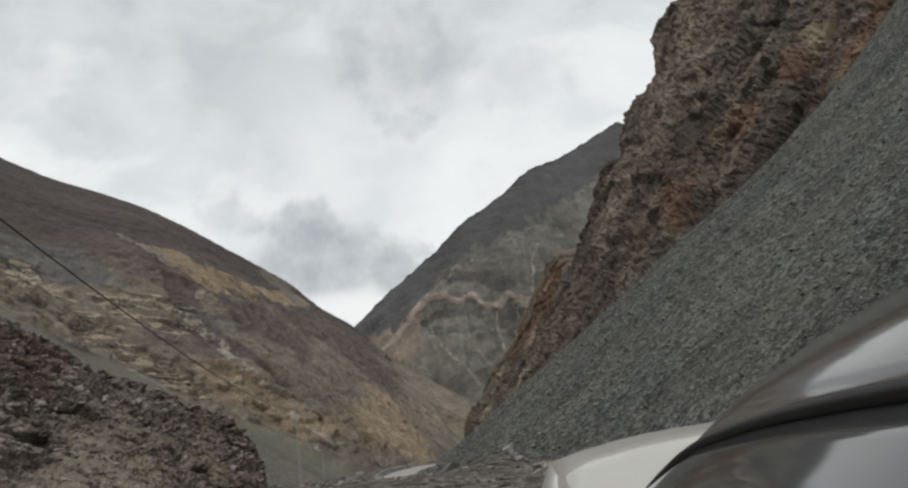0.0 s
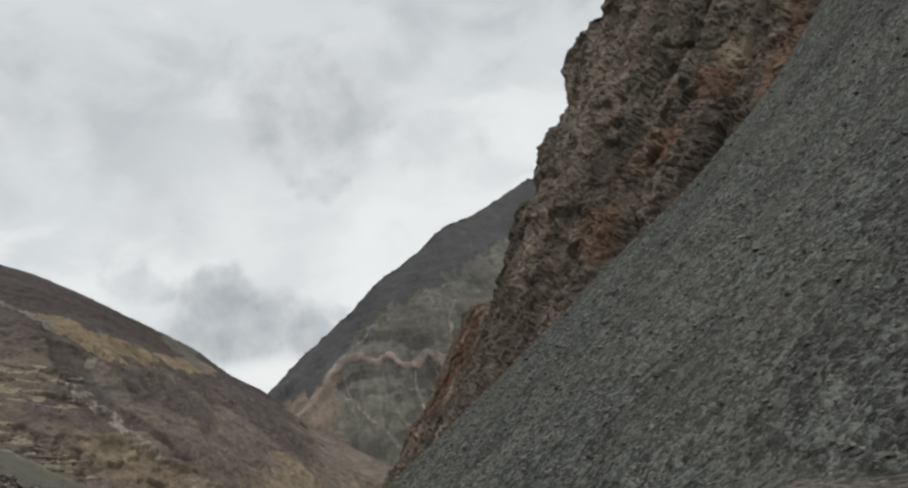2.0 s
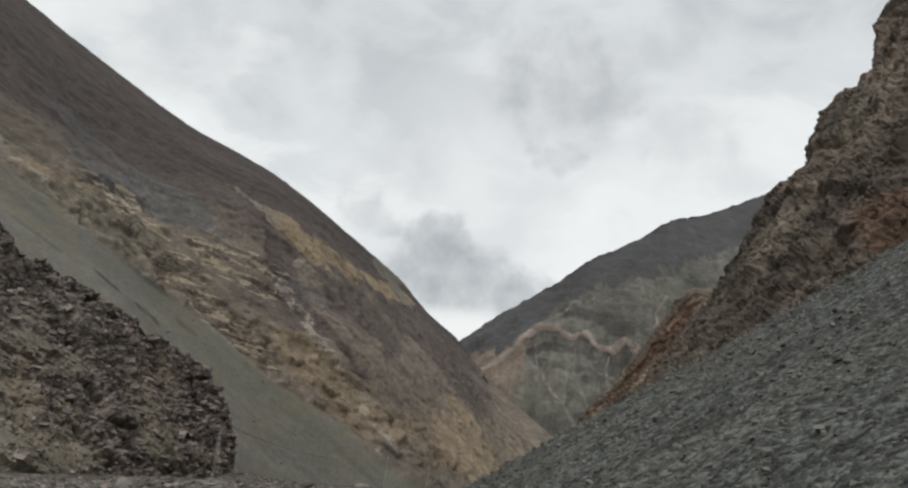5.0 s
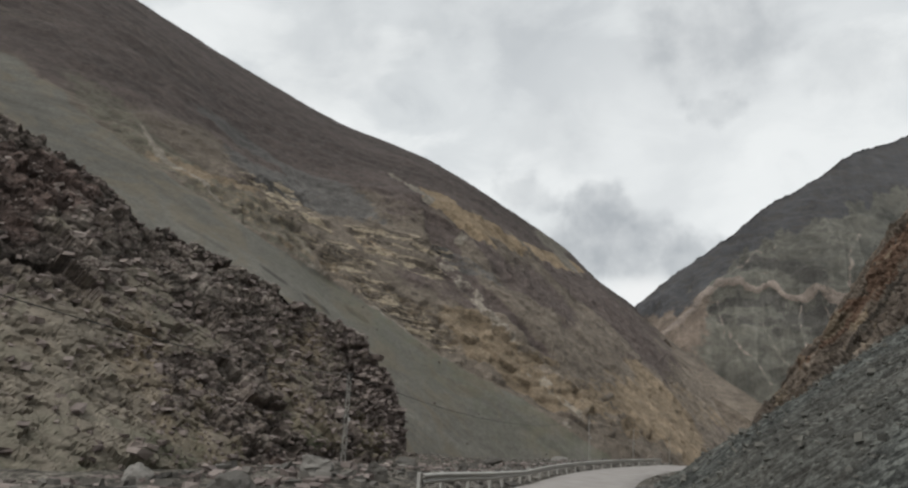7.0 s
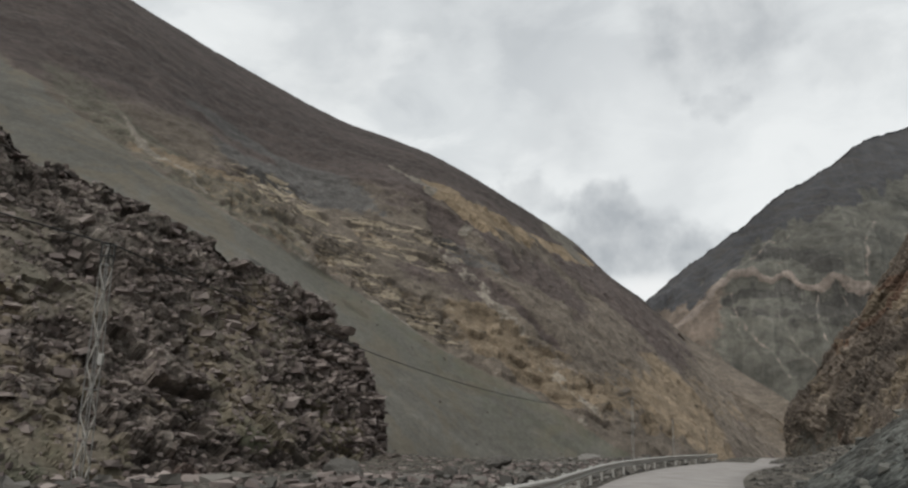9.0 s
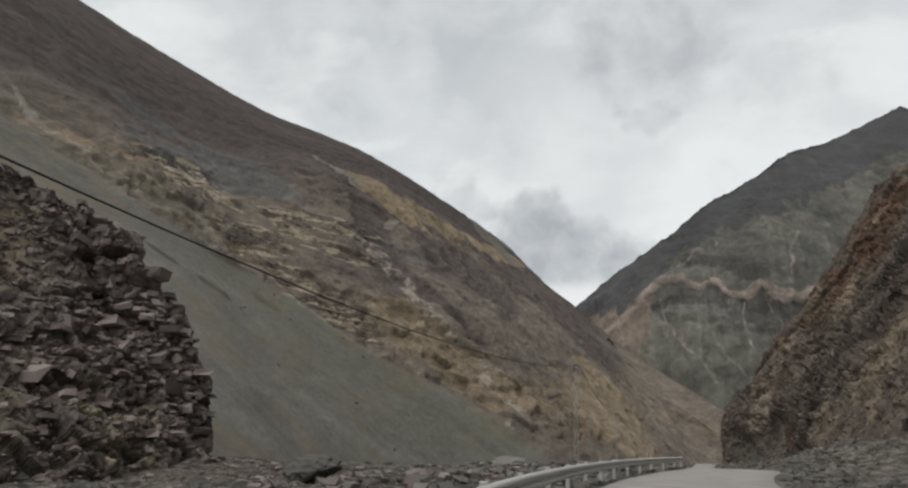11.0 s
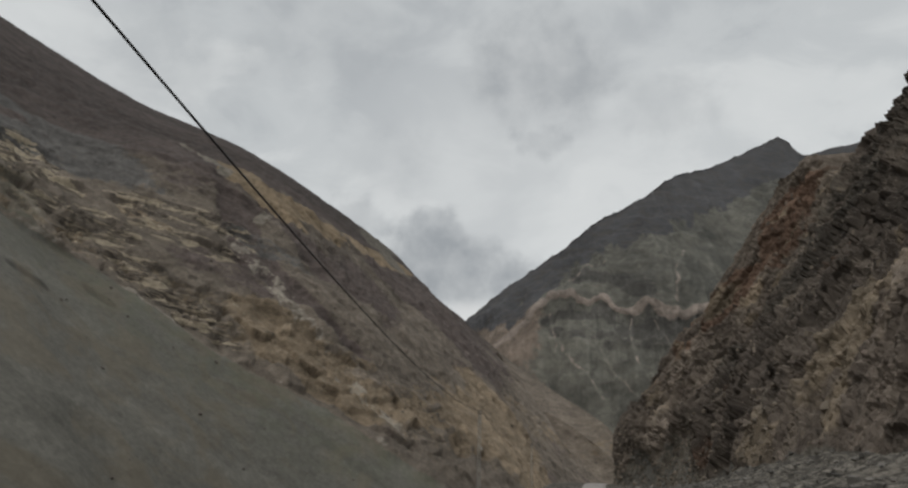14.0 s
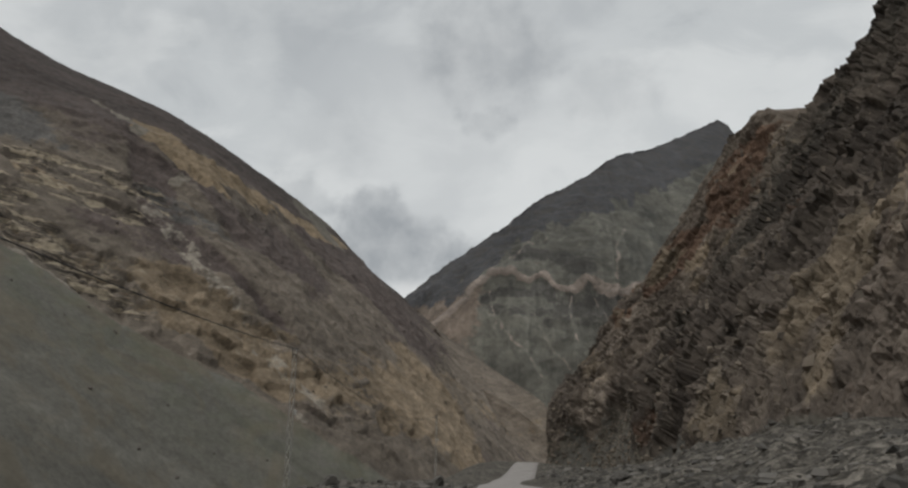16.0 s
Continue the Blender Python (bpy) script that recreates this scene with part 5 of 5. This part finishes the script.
def car():
    base = new("car")
    tagged(base, "dusty silver-grey car with tinted windows on the road", "car")
    home = pose(2.0, -0.72, -1.70, 1.4, 0, -7)

    def sheet(name, rows, mat, parent=base, label="", mirror=False):
        g = np.array(rows, float)
        if mirror:
            g[..., 0] = 2 * CAR_X - g[..., 0]
        me = grid_mesh(name, g, flip=mirror)
        me.materials.append(mat)
        ob = new(name, me)
        ob.parent = parent
        t = ob.modifiers.new("thickness", "SOLIDIFY")
        t.thickness, t.offset = 0.004, -1
        return tagged(ob, label)

    ys = np.linspace(-1.75, 2.0, 121)
    edge = np.interp(ys, [-1.75, -1.4, -0.3, 0.48, 0.78, 1.2, 1.6, 2.0], [1.16, 1.25, 1.29, 1.265, 1.245, 1.203, 1.122, 1.03])
    for _ in range(20):
        edge[1:-1] = (edge[:-2] + 2 * edge[1:-1] + edge[2:]) / 4
    rear, top_end, post = 11, 96, 66
    inner = np.interp(ys, [-1.75, 0.5, 1.2, 2.0], [0.20, 0.19, 0.19, 0.16])
    crown = np.interp(ys, [-1.75, -0.5, 0.6, 1.2, 2.0], [0.08, 0.15, 0.165, 0.175, 0.15])
    s = np.linspace(-1, 1, 15)

    def over(k):
        return [(CAR_X + t * (CAR_X - inner[k]), ys[k], edge[k] + crown[k] * (1 - abs(t) ** 3.4)) for t in s]

    sheet("roof", [over(k) for k in range(rear, top_end + 1)], dark_paint_mat, label="glossy dark grey roof panel")
    sheet("windscreen", [over(k) for k in range(top_end, len(ys))], car_glass_mat)
    sheet("rear_window", [over(k) for k in range(rear + 1)], car_glass_mat)
    # lower body: sill, flank, belt, and the long bonnet
    by = np.array([-2.2, -2.1, -1.75, -1.2, -0.4, 0.4, 1.2, 2.0, 2.6, 3.1, 3.38, 3.5])
    belt = np.interp(by, [-2.2, -1.75, 0, 2.0, 2.6, 3.2, 3.38, 3.5], [0.8, 0.8, 0.74, 0.96, 1.08, 1.09, 1.07, 0.78])
    out = np.interp(by, [-2.2, -2.1, -1.75, 2.6, 3.1, 3.38, 3.5], [0.25, 0.06, 0.0, 0.0, -0.02, 0.03, 0.2])
    for side in (False, True):
        lower = [[(o + 0.03, y, 0.26), (o - 0.03, y, 0.4), (o - 0.07, y, 0.62), (o - 0.06, y, b - 0.12), (o + 0.0, y, b)] for y, o, b in zip(by, out, belt)]
        sheet("body_side", lower, paint_mat, mirror=side)
        # the panes curve in towards the roof
        pane = []
        for y, e, i in zip(ys, edge, inner):
            b = min(float(np.interp(y, by, belt)), e - 0.04)
            pane.append([(0.03 + (i - 0.03) * w**2.9, y, b + (e - b) * w) for w in np.linspace(0, 1, 25)])
        sheet("front_side_window", pane[post + 1:], car_glass_mat, mirror=side)
        sheet("rear_side_window", pane[rear:post], car_glass_mat, mirror=side)
        sheet("door_pillar", [[(x - 0.012, y, z) for x, y, z in row] for row in pane[post - 1:post + 2]], rubber_mat, mirror=side)
        cu = bpy.data.curves.new("roof_seal", "CURVE")
        cu.dimensions, cu.bevel_depth, cu.bevel_resolution = "3D", 0.0065, 2
        line = cu.splines.new("POLY")
        line.points.add(len(ys) - 1)
        for k in range(len(ys)):
            x = inner[k] + 0.001
            line.points[k].co = (2 * CAR_X - x if side else x, ys[k], edge[k] + 0.003, 1)
        cu.materials.append(rubber_mat)
        new("roof_seal", cu).parent = base
        bm = bmesh.new()
        bmesh.ops.create_uvsphere(bm, u_segments=16, v_segments=10, radius=0.5, matrix=pose(0.22 if not side else 2 * CAR_X - 0.22, 3.3, 0.72) @ Matrix.Diagonal((0.3, 0.32, 0.2, 1)))
        part("headlight", bm, lamp_mat, base)
    hood = []
    for y in np.linspace(1.98, 3.46, 14):
        o, b = float(np.interp(y, by, out)), float(np.interp(y, by, belt))
        rise = float(np.interp(y, [1.98, 2.6, 3.2, 3.46], [0.08, 0.085, 0.075, 0.04]))
        hood.append([(CAR_X + t * (CAR_X - o), y, b + rise * (1 - abs(t) ** 3)) for t in s])
    sheet("bonnet", hood, paint_mat, label="bonnet painted pale for the sky reflection")
    boot = []
    for y in np.linspace(-2.18, -1.72, 6):
        o, b = float(np.interp(y, by, out)), float(np.interp(y, by, belt))
        boot.append([(CAR_X + t * (CAR_X - o), y, b + 0.05 * (1 - abs(t) ** 3)) for t in s])
    sheet("boot_lid", boot, paint_mat)
    for name, y, o in (("front_bumper", 3.5, 0.34), ("rear_bumper", -2.2, 0.24)):
        top = float(np.interp(y, by, belt))
        rows = [[(CAR_X + t * (CAR_X - o), y + (0.06 if y > 0 else -0.06) * (1 - t * t) * w, z) for t in s] for z, w in ((0.26, 0.4), (0.4, 1.0), (0.55, 1.0), (top, 0.2))]
        sheet(name, rows, paint_mat)
    for x in (0.06, 2 * CAR_X - 0.06):
        for y in (-1.35, 2.55):
            bm = bmesh.new()
            bmesh.ops.create_cone(bm, cap_ends=True, segments=28, radius1=0.31, radius2=0.31, depth=0.2, matrix=pose(x, y, 0.31, 0, 90, 0))
            bmesh.ops.bevel(bm, geom=[e for e in bm.edges if e.calc_face_angle(0) > 1], offset=0.03, segments=2, affect="EDGES")
            tyre = part("tyre", bm, rubber_mat, base)
            bm = bmesh.new()
            bmesh.ops.create_cone(bm, cap_ends=True, segments=20, radius1=0.19, radius2=0.17, depth=0.215, matrix=pose(x, y, 0.31, 0, 90, 0))
            part("rim", bm, rim_mat, tyre)
    floor = bmesh.new()
    box(floor, pose(CAR_X, 0.6, 0.5), (1.4, 5.0, 0.45))
    part("underbody", floor, rubber_mat, base)
    base.matrix_world = home


car()
